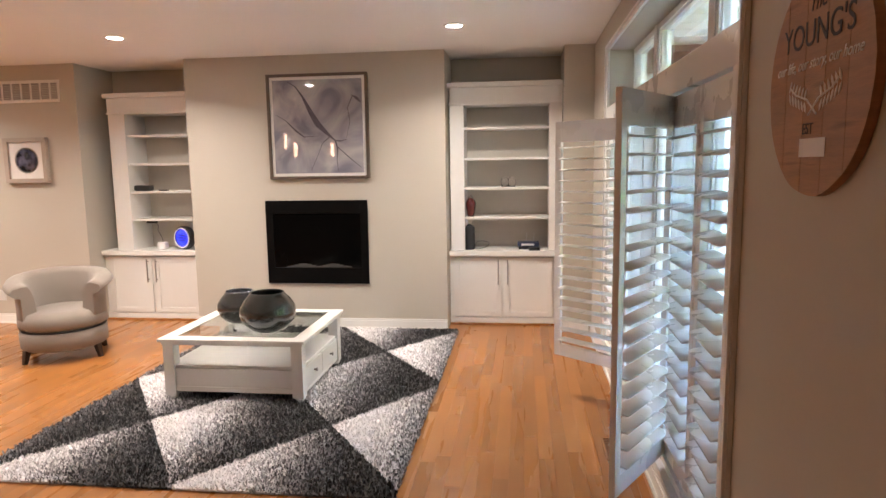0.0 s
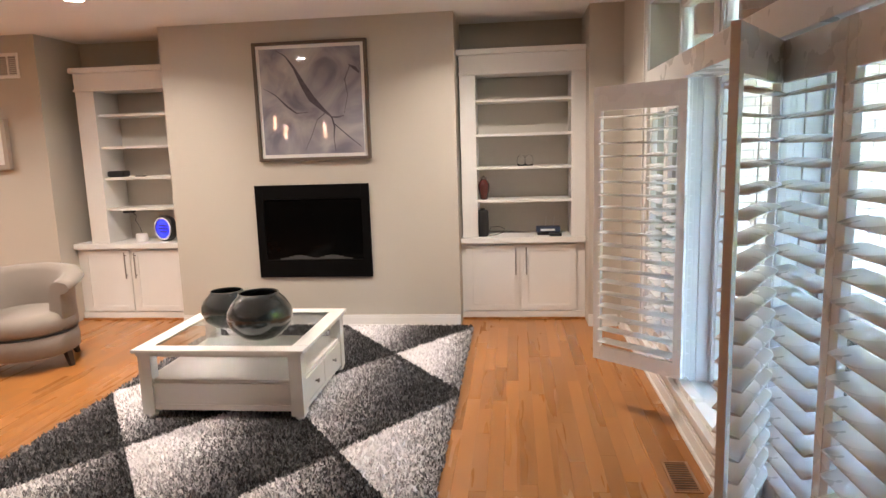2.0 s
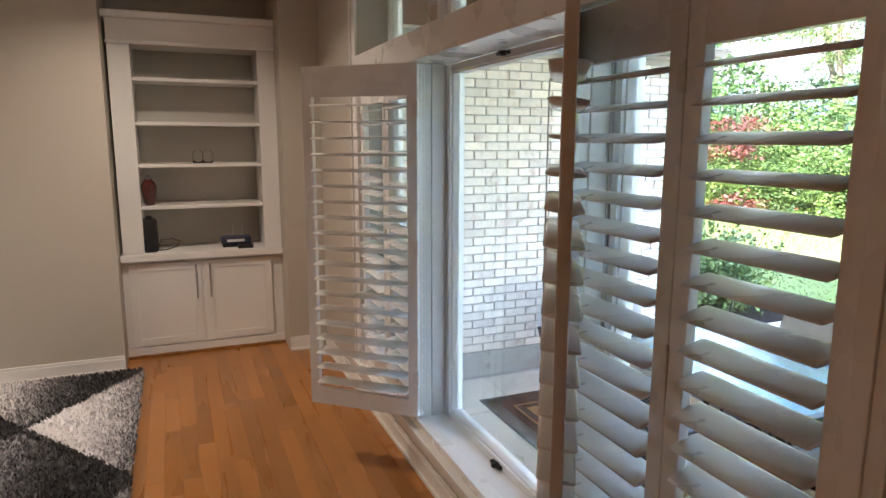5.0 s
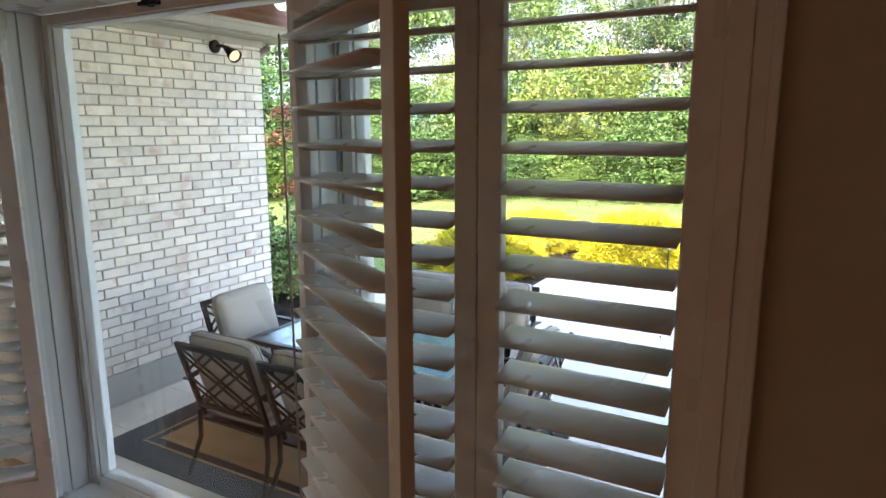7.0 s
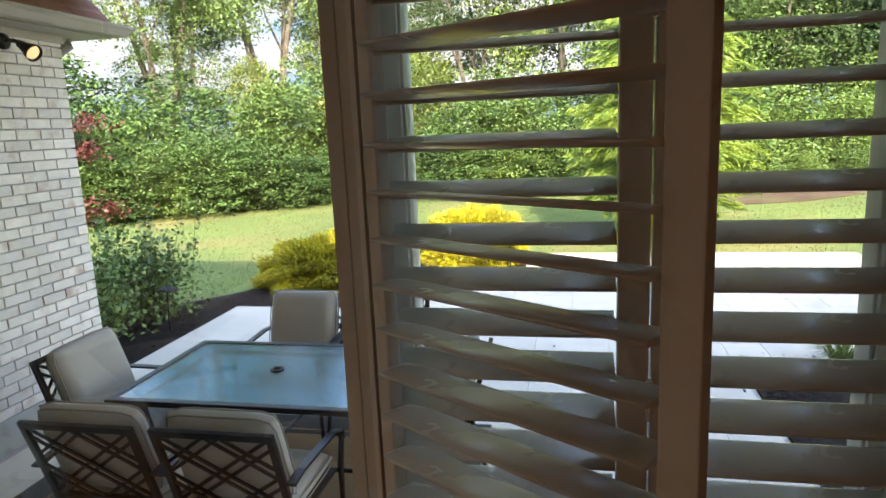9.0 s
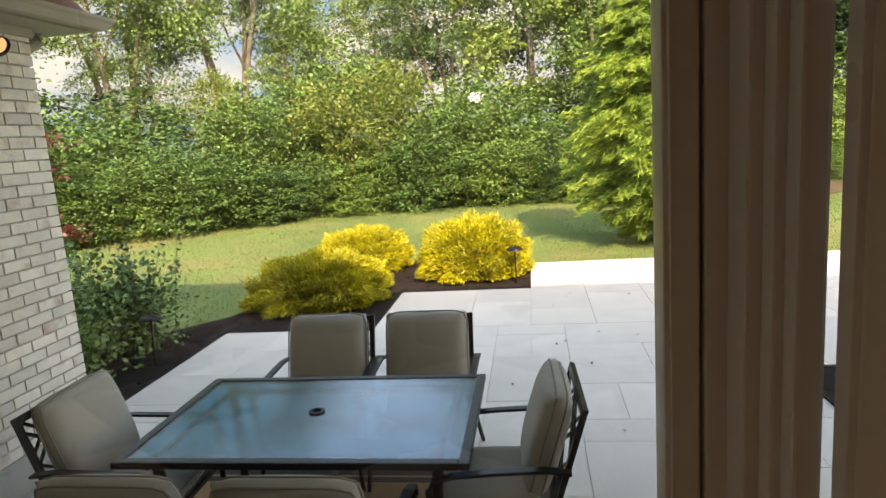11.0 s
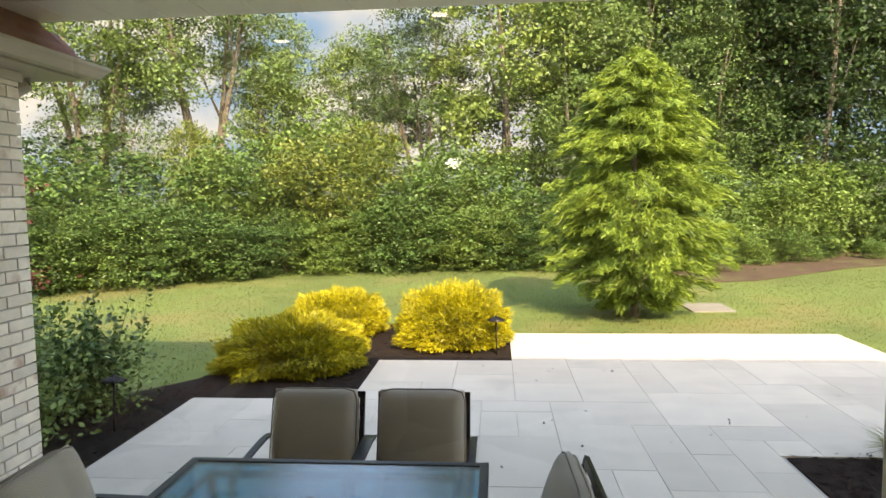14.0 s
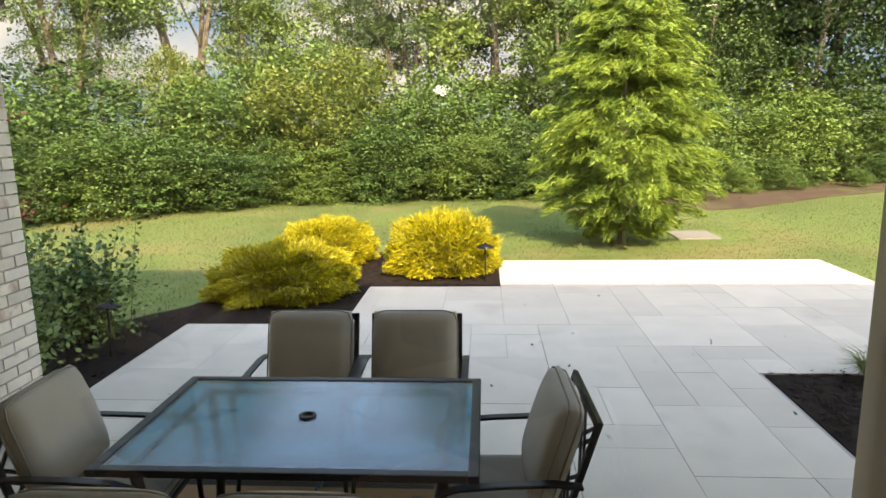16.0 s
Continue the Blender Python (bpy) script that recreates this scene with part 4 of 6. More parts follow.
for i in range(12):
    y = GY0 + 0.026 + i * 0.0225
    part("slat", boxes((GX0 + 0.014, GX1 - 0.014, y - 0.004, y + 0.004, 0.0013, 0.005)), M_REG, reg)


# ================= outdoors =================
def leaf_material(name, dark, light, rough=0.45, translucent=0.10, lime=None):
    mt = bpy.data.materials.new(name)
    mt.use_nodes = True
    n, l = mt.node_tree.nodes, mt.node_tree.links
    b = n["Principled BSDF"]
    b.inputs["Roughness"].default_value = rough
    b.inputs["Specular IOR Level"].default_value = 0.3
    geo, info, co = n.new("ShaderNodeNewGeometry"), n.new("ShaderNodeObjectInfo"), n.new("ShaderNodeTexCoord")
    blot = n.new("ShaderNodeTexNoise")
    blot.inputs["Scale"].default_value, blot.inputs["Detail"].default_value = 1.1, 2.0
    l.new(co.outputs["Object"], blot.inputs["Vector"])
    a = n.new("ShaderNodeMath")
    a.operation = "MULTIPLY_ADD"
    a.inputs[1].default_value = 0.42
    l.new(geo.outputs["Random Per Island"], a.inputs[0])
    l.new(blot.outputs[0], a.inputs[2])
    c = n.new("ShaderNodeMath")
    c.operation = "MULTIPLY_ADD"
    c.inputs[1].default_value = 0.25
    l.new(info.outputs["Random"], c.inputs[0])
    l.new(a.outputs[0], c.inputs[2])
    low = n.new("ShaderNodeMath")
    low.operation = "SUBTRACT"
    low.inputs[1].default_value = 0.26
    l.new(c.outputs[0], low.inputs[0])
    ramp = n.new("ShaderNodeValToRGB")
    e = ramp.color_ramp.elements
    e[0].position, e[0].color = 0.26, (*dark, 1)
    e[1].position, e[1].color = 0.88, (*light, 1)
    l.new(low.outputs[0], ramp.inputs[0])
    tone = ramp.outputs[0]
    if lime:      # some plants are more yellow than others
        far = n.new("ShaderNodeTexNoise")
        far.inputs["Scale"].default_value, far.inputs["Detail"].default_value = 0.45, 1.0
        l.new(co.outputs["Object"], far.inputs["Vector"])
        part_of = n.new("ShaderNodeMath")
        part_of.operation = "MULTIPLY"
        l.new(far.outputs[0], part_of.inputs[0])
        l.new(info.outputs["Random"], part_of.inputs[1])
        mix = n.new("ShaderNodeMix")
        mix.data_type = "RGBA"
        l.new(part_of.outputs[0], mix.inputs["Factor"])
        l.new(tone, mix.inputs[6])
        mix.inputs[7].default_value = (*lime, 1)
        tone = mix.outputs[2]
    l.new(tone, b.inputs["Base Color"])
    tr = n.new("ShaderNodeBsdfTranslucent")
    l.new(tone, tr.inputs["Color"])
    mx = n.new("ShaderNodeMixShader")
    mx.inputs[0].default_value = translucent
    l.new(b.outputs[0], mx.inputs[1])
    l.new(tr.outputs[0], mx.inputs[2])
    l.new(mx.outputs[0], n["Material Output"].inputs[0])
    return mt


M_LEAF = leaf_material("hedge_leaves", (0.012, 0.031, 0.010), (0.125, 0.235, 0.062), lime=(0.20, 0.255, 0.048))
M_LEAF2 = leaf_material("tree_leaves", (0.015, 0.034, 0.011), (0.155, 0.255, 0.068), lime=(0.22, 0.26, 0.055))
# Tree leaves darkened: shade of the right-hand woods put into the colour
M_LEAFD = leaf_material("shade_toned_tree_leaves", (0.008, 0.020, 0.008), (0.070, 0.125, 0.036))
M_LEAFY = leaf_material("yellowing_leaves", (0.045, 0.080, 0.018), (0.215, 0.235, 0.045))
M_LEAFR = leaf_material("red_maple_leaves", (0.055, 0.014, 0.012), (0.145, 0.040, 0.030))
M_CYP = leaf_material("cypress_needles", (0.065, 0.120, 0.016), (0.31, 0.41, 0.062))
M_GOLD = leaf_material("golden_thread_foliage", (0.17, 0.165, 0.010), (0.70, 0.60, 0.032))
M_STEMLEAF = leaf_material("shrub_leaves", (0.040, 0.085, 0.022), (0.26, 0.35, 0.10))
M_BLADE = leaf_material("grass_blades", (0.125, 0.165, 0.036), (0.200, 0.200, 0.055), rough=0.8, translucent=0.4)
M_BARK = material("grey_brown_bark", (0.15, 0.12, 0.09), 0.9, vary=0.3, scale=6, bump=0.7, bump_scale=25, stretch=(4, 4, 1))
M_CUSHION = material("taupe_outdoor_cushion", (0.40, 0.345, 0.28), 0.85, vary=0.06, scale=4, fine=200, bump=0.2, bump_scale=300, sheen=0.2)
M_BRONZE = material("dark_bronze_metal", (0.022, 0.019, 0.018), 0.35, 0.6, vary=0.2, scale=8, bump=0.04)
# Blue tint deepened to stand in for sky reflected in the table top
M_RAINGLASS = glass("rain_glass", (0.05, 0.28, 0.46), 0.12, 1.58)
gn = M_RAINGLASS.node_tree
rn = gn.nodes.new("ShaderNodeTexNoise")
rn.inputs["Scale"].default_value, rn.inputs["Detail"].default_value = 38.0, 2.0
rc = gn.nodes.new("ShaderNodeTexCoord")
gn.links.new(rc.outputs["Object"], rn.inputs["Vector"])
rb = gn.nodes.new("ShaderNodeBump")
rb.inputs["Strength"].default_value, rb.inputs["Distance"].default_value = 0.10, 0.01
gn.links.new(rn.outputs[0], rb.inputs["Height"])
gn.links.new(rb.outputs[0], gn.nodes["Principled BSDF"].inputs["Normal"])
M_GUTTER = material("beige_aluminium", (0.40, 0.35, 0.29), 0.4, vary=0.05, bump=0.03)
M_SHINGLE = material("brown_shingles", (0.25, 0.115, 0.085), 0.9, vary=0.3, scale=5, fine=60, bump=0.5, bump_scale=60)
M_FLOOD = emitter("flood_lamp", (1.0, 0.66, 0.34), 0.16)
M_ORUG = material("dark_brown_outdoor_rug", (0.028, 0.019, 0.017), 0.9, vary=0.2, scale=5, fine=200, bump=0.4, bump_scale=300)
M_ORUG2 = material("tan_outdoor_rug", (0.33, 0.19, 0.085), 0.9, vary=0.15, scale=5, fine=200, bump=0.4, bump_scale=300)
M_BRICK_HOUSE = material("house_brick", (0.5, 0.46, 0.42), 0.9, vary=0.15, scale=4, bump=0.4)
G0 = PATIO - 0.04    # lawn level

# ---- ground, roofs, wing ----
structure("ground", boxes((XO, 600, -400, 400, G0 - 0.3, G0)), M_GRASS, "mown lawn, green with dry yellow patches", "lawn")
structure("earth_west", boxes((-400, -8.2, -400, 400, G0 - 0.3, G0), (-8.2, XO, -400, -3.2, G0 - 0.3, G0), (-8.2, XO, YB + 0.2, 400, G0 - 0.3, G0)), M_GRASS, "lawn behind the house", "lawn")
bm = bmesh.new()
sec = [(1.34, 3.35), (4.66, 2.80), (4.66, 2.76), (1.34, 2.76)]
va_, vb_ = [bm.verts.new((x, 1.9, z)) for x, z in sec], [bm.verts.new((x, 7.75, z)) for x, z in sec]
bm.faces.new(va_)
bm.faces.new(vb_[::-1])
for k in range(4):
    bm.faces.new((va_[k], vb_[k], vb_[(k + 1) % 4], va_[(k + 1) % 4]))
structure("roof_porch", bm, M_SHINGLE, "brown shingled roof over the porch", "roof")
# Unseen upper storey and roof, added so their shadow edge crosses the patio
structure("unseen_upper_wall", boxes((-8.2, XO, -3.2, YB + 0.2, CEIL + 0.205, 4.80)), M_BRICK_HOUSE, "unseen brick upper wall, raised to shade the patio", "wall")
bm = bmesh.new()
sec = [(-9.0, 4.72), (-3.5, 7.2), (2.3, 4.80), (2.3, 4.72)]
va_, vb_ = [bm.verts.new((x, -9.0, z)) for x, z in sec], [bm.verts.new((x, 12.0, z)) for x, z in sec]
bm.faces.new(va_)
bm.faces.new(vb_[::-1])
for k in range(4):
    bm.faces.new((va_[k], vb_[k], vb_[(k + 1) % 4], va_[(k + 1) % 4]))
# Out of view: added only to push the house shadow across the lawn
structure("lawn_shade_block", boxes((-6.0, 2.28, 4.3, 11.9, 4.70, 5.65)), M_BRICK_HOUSE, "unseen brick block added to shade the left lawn", "wall")
structure("roof", bm, M_SHINGLE, "unseen brown shingled main roof, eave set for the patio shadow", "roof")
bm = bmesh.new()
y = 1.9
while y < 7.7:
    box(bm, XO, 4.60, y, y + 0.296, 2.735, 2.757)
    box(bm, XO, 4.60, y + 0.140, y + 0.150, 2.731, 2.736)
    y += 0.30
box(bm, XO, 4.60, 1.9, 7.72, 2.757, 2.759)
box(bm, 4.22, 4.66, 1.9, 7.75, 2.696, 2.708)
yy = 1.9
while yy < 7.7:
    box(bm, 4.222, 4.652, yy + 0.004, yy + 0.296, 2.690, 2.697)
    yy += 0.30
box(bm, 4.22, 4.235, 1.9, 7.75, 2.708, 2.735)
box(bm, 4.645, 4.66, 1.9, 7.75, 2.708, 2.80)
structure("porch_ceiling", bm, M_SIDING, "tan vented soffit under the porch roof", "soffit")

wing = structure("wall_wing", boxes((XO, 4.414, 6.976, 12.5, PATIO - 0.2, 2.40)), M_MORTAR, "whitewashed brick wing wall beside the porch", "wall")
structure("wing_footing", boxes((XO, 4.45, 6.945, 6.975, PATIO - 0.15, -0.285)), M_CONCRETE, "grey concrete footing under the brick wall", "footing")
wr = thing("wing_roof", "brown shingled hip roof with beige gutter", "roof", kind="structure")
EZ = 2.335
part("soffit", boxes((XO, 4.70, 6.74, 12.7, EZ, EZ + 0.02)), M_GUTTER, wr)
part("frieze", boxes((XO, 4.44, 6.935, 6.955, EZ - 0.06, EZ - 0.002)), M_GUTTER, wr)
bm = bmesh.new()
base = [(XO + 0.02, 6.72), (4.72, 6.72), (4.72, 13.0), (XO + 0.02, 13.0)]
lo = [bm.verts.new((x, y, EZ + 0.10)) for x, y in base]
r0, r1 = bm.verts.new((XO + 0.02, 9.8, 5.8)), bm.verts.new((2.6, 9.8, 5.8))
bm.faces.new((lo[0], lo[1], r1, r0))
bm.faces.new((lo[1], lo[2], r1))
bm.faces.new((lo[2], lo[3], r0, r1))
bm.faces.new((lo[3], lo[0], r0))
bm.faces.new(lo[::-1])
part("shingles", bm, M_SHINGLE, wr)
for i in range(9):
    u0 = i / 20.0
    yy = 6.72 + 3.08 * u0
    zz = EZ + 0.10 + (5.7 - EZ) * u0
    x1 = 4.72 - 2.12 * u0
    bm = bmesh.new()
    x = XO + (0.15 if i % 2 else 0.0)
    while x < x1 - 0.05:
        w2 = min(0.30, x1 - x)
        box(bm, x, x + w2 - 0.006, 0.0, 0.245, 0.0, 0.010, m=Matrix.Translation((0, yy, zz + 0.004)) @ Matrix.Rotation(math.atan2(5.7 - EZ, 3.08), 4, "X"))
        x += 0.30
    part("shingle_course", bm, M_SHINGLE, wr)
for seg in (((XO, 6.72), (4.72, 6.72), "x"), ((4.72, 6.72), (4.72, 12.9), "y")):
    bm = bmesh.new()
    prof = [(0.0, 0.0), (0.07, 0.0), (0.085, 0.022), (0.098, 0.042), (0.118, 0.058), (0.118, 0.078), (0.0, 0.078)]
    rings = []
    for k, (x, y) in enumerate(seg[:2]):
        ext = 0.118 if k == (1 if seg[2] == "x" else 0) else 0.0
        rings.append([bm.verts.new((x + ext * (d / 0.118), y - d, EZ + 0.01 + z) if seg[2] == "x" else (x + d, y - ext * (d / 0.118), EZ + 0.01 + z)) for d, z in prof])
    for k in range(len(prof)):
        bm.faces.new((rings[0][k], rings[0][(k + 1) % len(prof)], rings[1][(k + 1) % len(prof)], rings[1][k]))
    bm.faces.new(rings[0])
    bm.faces.new(rings[1][::-1])
    part("gutter", bm, M_GUTTER, wr, "beige aluminium gutter")
bm = bmesh.new()
tube(bm, [(4.60, 7.02, EZ + 0.02), (4.60, 7.03, EZ - 0.05), (4.55, 7.10, EZ - 0.11), (4.48, 7.22, EZ - 0.17), (4.475, 7.25, EZ - 0.30), (4.475, 7.25, PATIO)], 0.038, 10)
part("downspout", bm, M_GUTTER, wr)
fl = thing("flood_light", "bronze bullet flood light, lit, on the brick wall", "flood light")
bm = bmesh.new()
lathe(bm, [(0.0, 0.0), (0.055, 0.0), (0.055, 0.02), (0.03, 0.035), (0.0, 0.035)], sides=18, m=Matrix.Translation((3.90, 6.955, 2.235)) @ Matrix.Rotation(radians(90), 4, "X"))
tube(bm, [(3.90, 6.93, 2.235), (3.91, 6.87, 2.235), (3.935, 6.83, 2.215)], 0.014, 8)
part("mount", bm, M_BRONZE, fl)
aim = Matrix.Translation((3.93, 6.83, 2.205)) @ look((0, 0, 0), (-0.02, -0.16, -0.10)) @ Matrix.Rotation(radians(180), 4, "Y")
bm = bmesh.new()
lathe(bm, [(0.0, -0.02), (0.028, -0.02), (0.034, 0.03), (0.055, 0.09), (0.060, 0.12), (0.055, 0.12), (0.05, 0.09), (0.0, 0.088)], sides=20, m=aim)
part("shade", bm, M_BRONZE, fl)
bm = bmesh.new()
lathe(bm, [(0.0, 0.09), (0.049, 0.09), (0.045, 0.108), (0.0, 0.118)], sides=20, m=aim)
part("bulb", bm, M_FLOOD, fl, "warm glowing lamp")


# ---- table and chairs ----
def patio_table():
    t = thing("patio_table", "dark metal patio table with rippled glass top", "patio table", at=pose(0, 0, 0))
    x0, x1, y0, y1, z = 2.830, 3.805, 4.085, 5.640, 0.190
    bm = bmesh.new()
    for q in ((x0, x1, y0, y0 + 0.045), (x0, x1, y1 - 0.045, y1), (x0, x0 + 0.045, y0 + 0.045, y1 - 0.045), (x1 - 0.045, x1, y0 + 0.045, y1 - 0.045)):
        box(bm, *q, z - 0.032, z, bevel=0.006)
    part("rim", bm, M_BRONZE, t)
    part("glass_top", boxes((x0 + 0.044, x1 - 0.044, y0 + 0.044, y1 - 0.044, z - 0.012, z - 0.005)), M_RAINGLASS, t, "blue-green rippled glass, deepened for the reflected sky")
    cx, cy = (x0 + x1) / 2, (y0 + y1) / 2
    bm = bmesh.new()
    lathe(bm, [(0.022, z - 0.02), (0.040, z - 0.004), (0.040, z + 0.003), (0.026, z + 0.006), (0.022, z + 0.002), (0.022, z - 0.02)], (cx + 0.02, cy + 0.02, 0), sides=24)
    part("umbrella_ring", bm, M_BRONZE, t)
    for sx in (x0 + 0.10, x1 - 0.10):
        for sy in (y0 + 0.14, y1 - 0.14):
            bm = bmesh.new()
            tube(bm, [(sx, sy, PATIO + 0.008), (sx + (cx - sx) * 0.12, sy + (cy - sy) * 0.06, PATIO + 0.3), (sx, sy, z - 0.03)], 0.024, 10)
            lathe(bm, [(0.0, 0.0), (0.034, 0.0), (0.030, 0.014), (0.0, 0.014)], (sx, sy, PATIO + 0.008), sides=12)
            part("leg", bm, M_BRONZE, t)
    for sx in (x0 + 0.10, x1 - 0.10):
        part("apron_bar", boxes((sx - 0.014, sx + 0.014, y0 + 0.14, y1 - 0.14, z - 0.065, z - 0.033), bevel=0.003), M_BRONZE, t)
    for sy in (y0 + 0.14, y1 - 0.14):
        part("cross_bar", boxes((x0 + 0.04, x1 - 0.04, sy - 0.011, sy + 0.011, z - 0.058, z - 0.034), bevel=0.003), M_BRONZE, t)
    bm = bmesh.new()
    tube(bm, [(x0 + 0.13, cy, PATIO + 0.30), (x1 - 0.13, cy, PATIO + 0.30)], 0.012, 8)
    tube(bm, [(x0 + 0.12, y0 + 0.2, PATIO + 0.30), (x0 + 0.12, y1 - 0.2, PATIO + 0.30)], 0.012, 8)
    tube(bm, [(x1 - 0.12, y0 + 0.2, PATIO + 0.30), (x1 - 0.12, y1 - 0.2, PATIO + 0.30)], 0.012, 8)
    part("stretcher", bm, M_BRONZE, t)


patio_table()


M_PIPING = material("cushion_piping", (0.26, 0.22, 0.175), 0.85, vary=0.06, bump=0.1, bump_scale=300)


def piping(w, d, m):
    """The corded seam round a pad, two rows a finger apart."""
    bm = bmesh.new()
    for h in (0.024, -0.024):
        pts = []
        for k in range(41):
            a = 2 * math.pi * k / 40
            x, y = math.cos(a), math.sin(a)
            r = (abs(x) ** 9 + abs(y) ** 9) ** (-1 / 9)
            pts.append((x * r * w / 2 * 0.985, y * r * d / 2 * 0.985, h))
        tube(bm, pts, 0.0042, 6, m)
    return bm


def patio_chair(at):
    """Faces +y; stands on its own z = 0."""
    c = thing("patio_chair", "bronze metal patio chair with taupe cushions and lattice back", "patio chair", "chairs round the patio table", at=at)
    lean = radians(17)
    back = Matrix.Translation((0, -0.235, 0.40)) @ Matrix.Rotation(lean, 4, "X")
    bm = bmesh.new()
    cushion(bm, 0.52, 0.52, 0.115, m=Matrix.Translation((0, 0.03, 0.405)))
    seat = part("seat_cushion", bm, M_CUSHION, c)
    part("piping", piping(0.52, 0.52, Matrix.Translation((0, 0.03, 0.405))), M_PIPING, seat)
    bm = bmesh.new()
    cushion(bm, 0.52, 0.47, 0.155, m=back @ Matrix.Translation((0, 0.095, 0.258)) @ Matrix.Rotation(radians(90), 4, "X"))
    pad = part("back_cushion", bm, M_CUSHION, c)
    part("piping", piping(0.52, 0.47, back @ Matrix.Translation((0, 0.095, 0.258)) @ Matrix.Rotation(radians(90), 4, "X")), M_PIPING, pad)
    bm = bmesh.new()
    box(bm, -0.265, 0.265, -0.24, 0.28, 0.325, 0.345, bevel=0.004)
    part("seat_frame", bm, M_BRONZE, c)
    bm = bmesh.new()
    for x in (-0.265, 0.265):
        box(bm, x - 0.016, x + 0.016, -0.012, 0.012, -0.05, 0.475, bevel=0.004, m=back)
    box(bm, -0.249, 0.249, -0.012, 0.012, 0.440, 0.475, bevel=0.004, m=back)
    box(bm, -0.249, 0.249, -0.012, 0.012, 0.02, 0.05, bevel=0.004, m=back)
    part("back_frame", bm, M_BRONZE, c)
    for s in (1, -1):
        for off in (-0.30, -0.24, -0.06, 0.0, 0.18, 0.24):
            # bars that slant across the frame, cut to its opening
            pts = []
            for tt in np.linspace(-0.6, 0.6, 121):
                x, z = tt * 0.80, 0.258 + s * (tt * 0.60) + off * 0.9
                if -0.25 < x < 0.25 and 0.045 < z < 0.445:
                    pts.append((x, z))
            if len(pts) > 14:
                a, b2 = pts[0], pts[-1]
                d = Vector((b2[0] - a[0], 0, b2[1] - a[1]))
                ang = math.atan2(d.z, d.x)
                bm = bmesh.new()
                box(bm, 0, d.length, -0.004 + 0.003 * s, 0.004 + 0.003 * s, -0.008, 0.008, m=back @ Matrix.Translation((a[0], 0, a[1])) @ Matrix.Rotation(-ang, 4, "Y"))
                part("lattice_bar", bm, M_BRONZE, c)
    for x in (-0.305, 0.305):
        bm = bmesh.new()
        prev = [(x, -0.30, 0.60), (x, -0.20, 0.612), (x, 0.0, 0.605), (x, 0.18, 0.592), (x, 0.265, 0.565), (x, 0.285, 0.52)]
        for (p, q) in zip(prev, prev[1:]):
            d = Vector(q) - Vector(p)
            box(bm, -0.021, 0.021, -0.006, d.length + 0.004, -0.007, 0.007, bevel=0.003, m=Matrix.Translation(p) @ Matrix.Rotation(math.atan2(d.z, d.y), 4, "X"))
        part("armrest", bm, M_BRONZE, c)
        bm = bmesh.new()
        tube(bm, [(x, 0.285, 0.53), (x * 0.96, 0.27, 0.36), (x * 0.95, 0.275, 0.18), (x, 0.30, 0.0)], [0.015, 0.016, 0.014, 0.013], 8)
        part("front_leg", bm, M_BRONZE, c)
        bm = bmesh.new()
        tube(bm, [(x * 0.88, -0.25, 0.40), (x * 0.90, -0.25, 0.22), (x, -0.33, 0.0)], [0.016, 0.015, 0.013], 8)
        part("back_leg", bm, M_BRONZE, c)
    return c


first = patio_chair(pose(2.60, 5.275, PATIO + 0.008, 0, 0, -90))
for x, y, a in ((2.60, 4.635, -90), (4.075, 5.127, 90), (4.075, 4.485, 90)):
    copy_thing(first, pose(x, y, PATIO + (0.008 if x < 3 else 0.0), 0, 0, a))
copy_thing(first, pose(3.22, 4.000, PATIO, 0, 0, 2))
copy_thing(first, pose(3.18, 5.760, PATIO + 0.008, 0, 0, 182))

orug = thing("outdoor_rug", "tan outdoor rug with dark brown border", "rug")
OX0, OX1, OY0, OY1 = 2.21, 4.15, 3.74, 6.42
part("border", boxes((OX0, OX1, OY0, OY1, PATIO + 0.0005, PATIO + 0.004)), M_ORUG, orug, "dark brown border")
part("field", boxes((OX0 + 0.28, OX1 - 0.28, OY0 + 0.28, OY1 - 0.28, PATIO + 0.004, PATIO + 0.0065)), M_ORUG2, orug, "tan woven field")
bm = bmesh.new()
for q in ((OX0 + 0.20, OX1 - 0.20, OY0 + 0.20, OY0 + 0.22), (OX0 + 0.20, OX1 - 0.20, OY1 - 0.22, OY1 - 0.20), (OX0 + 0.20, OX0 + 0.22, OY0 + 0.22, OY1 - 0.22), (OX1 - 0.22, OX1 - 0.20, OY0 + 0.22, OY1 - 0.22)):
    box(bm, *q, PATIO + 0.004, PATIO + 0.006)
part("stripe", bm, M_ORUG2, orug)

# ---- planting beds ----
M_SOIL = material("garden_soil", (0.10, 0.068, 0.045), 0.95, vary=0.5, scale=2.5, fine=20, bump=1.0, bump_scale=25, spec=0.1, stain=((0.13, 0.15, 0.05), 1.2, 0.55))


def bed(name, outline, label, mat=M_MULCH):
    bm = bmesh.new()
    vs = [bm.verts.new((x, y, G0 + 0.012)) for x, y in outline]
    f = bm.faces.new(vs)
    low = bmesh.ops.extrude_face_region(bm, geom=[f])
    for v in low["geom"]:
        if isinstance(v, bmesh.types.BMVert):
            v.co.z = G0 + 0.025
    structure(name, bm, mat, label, "mulch bed")


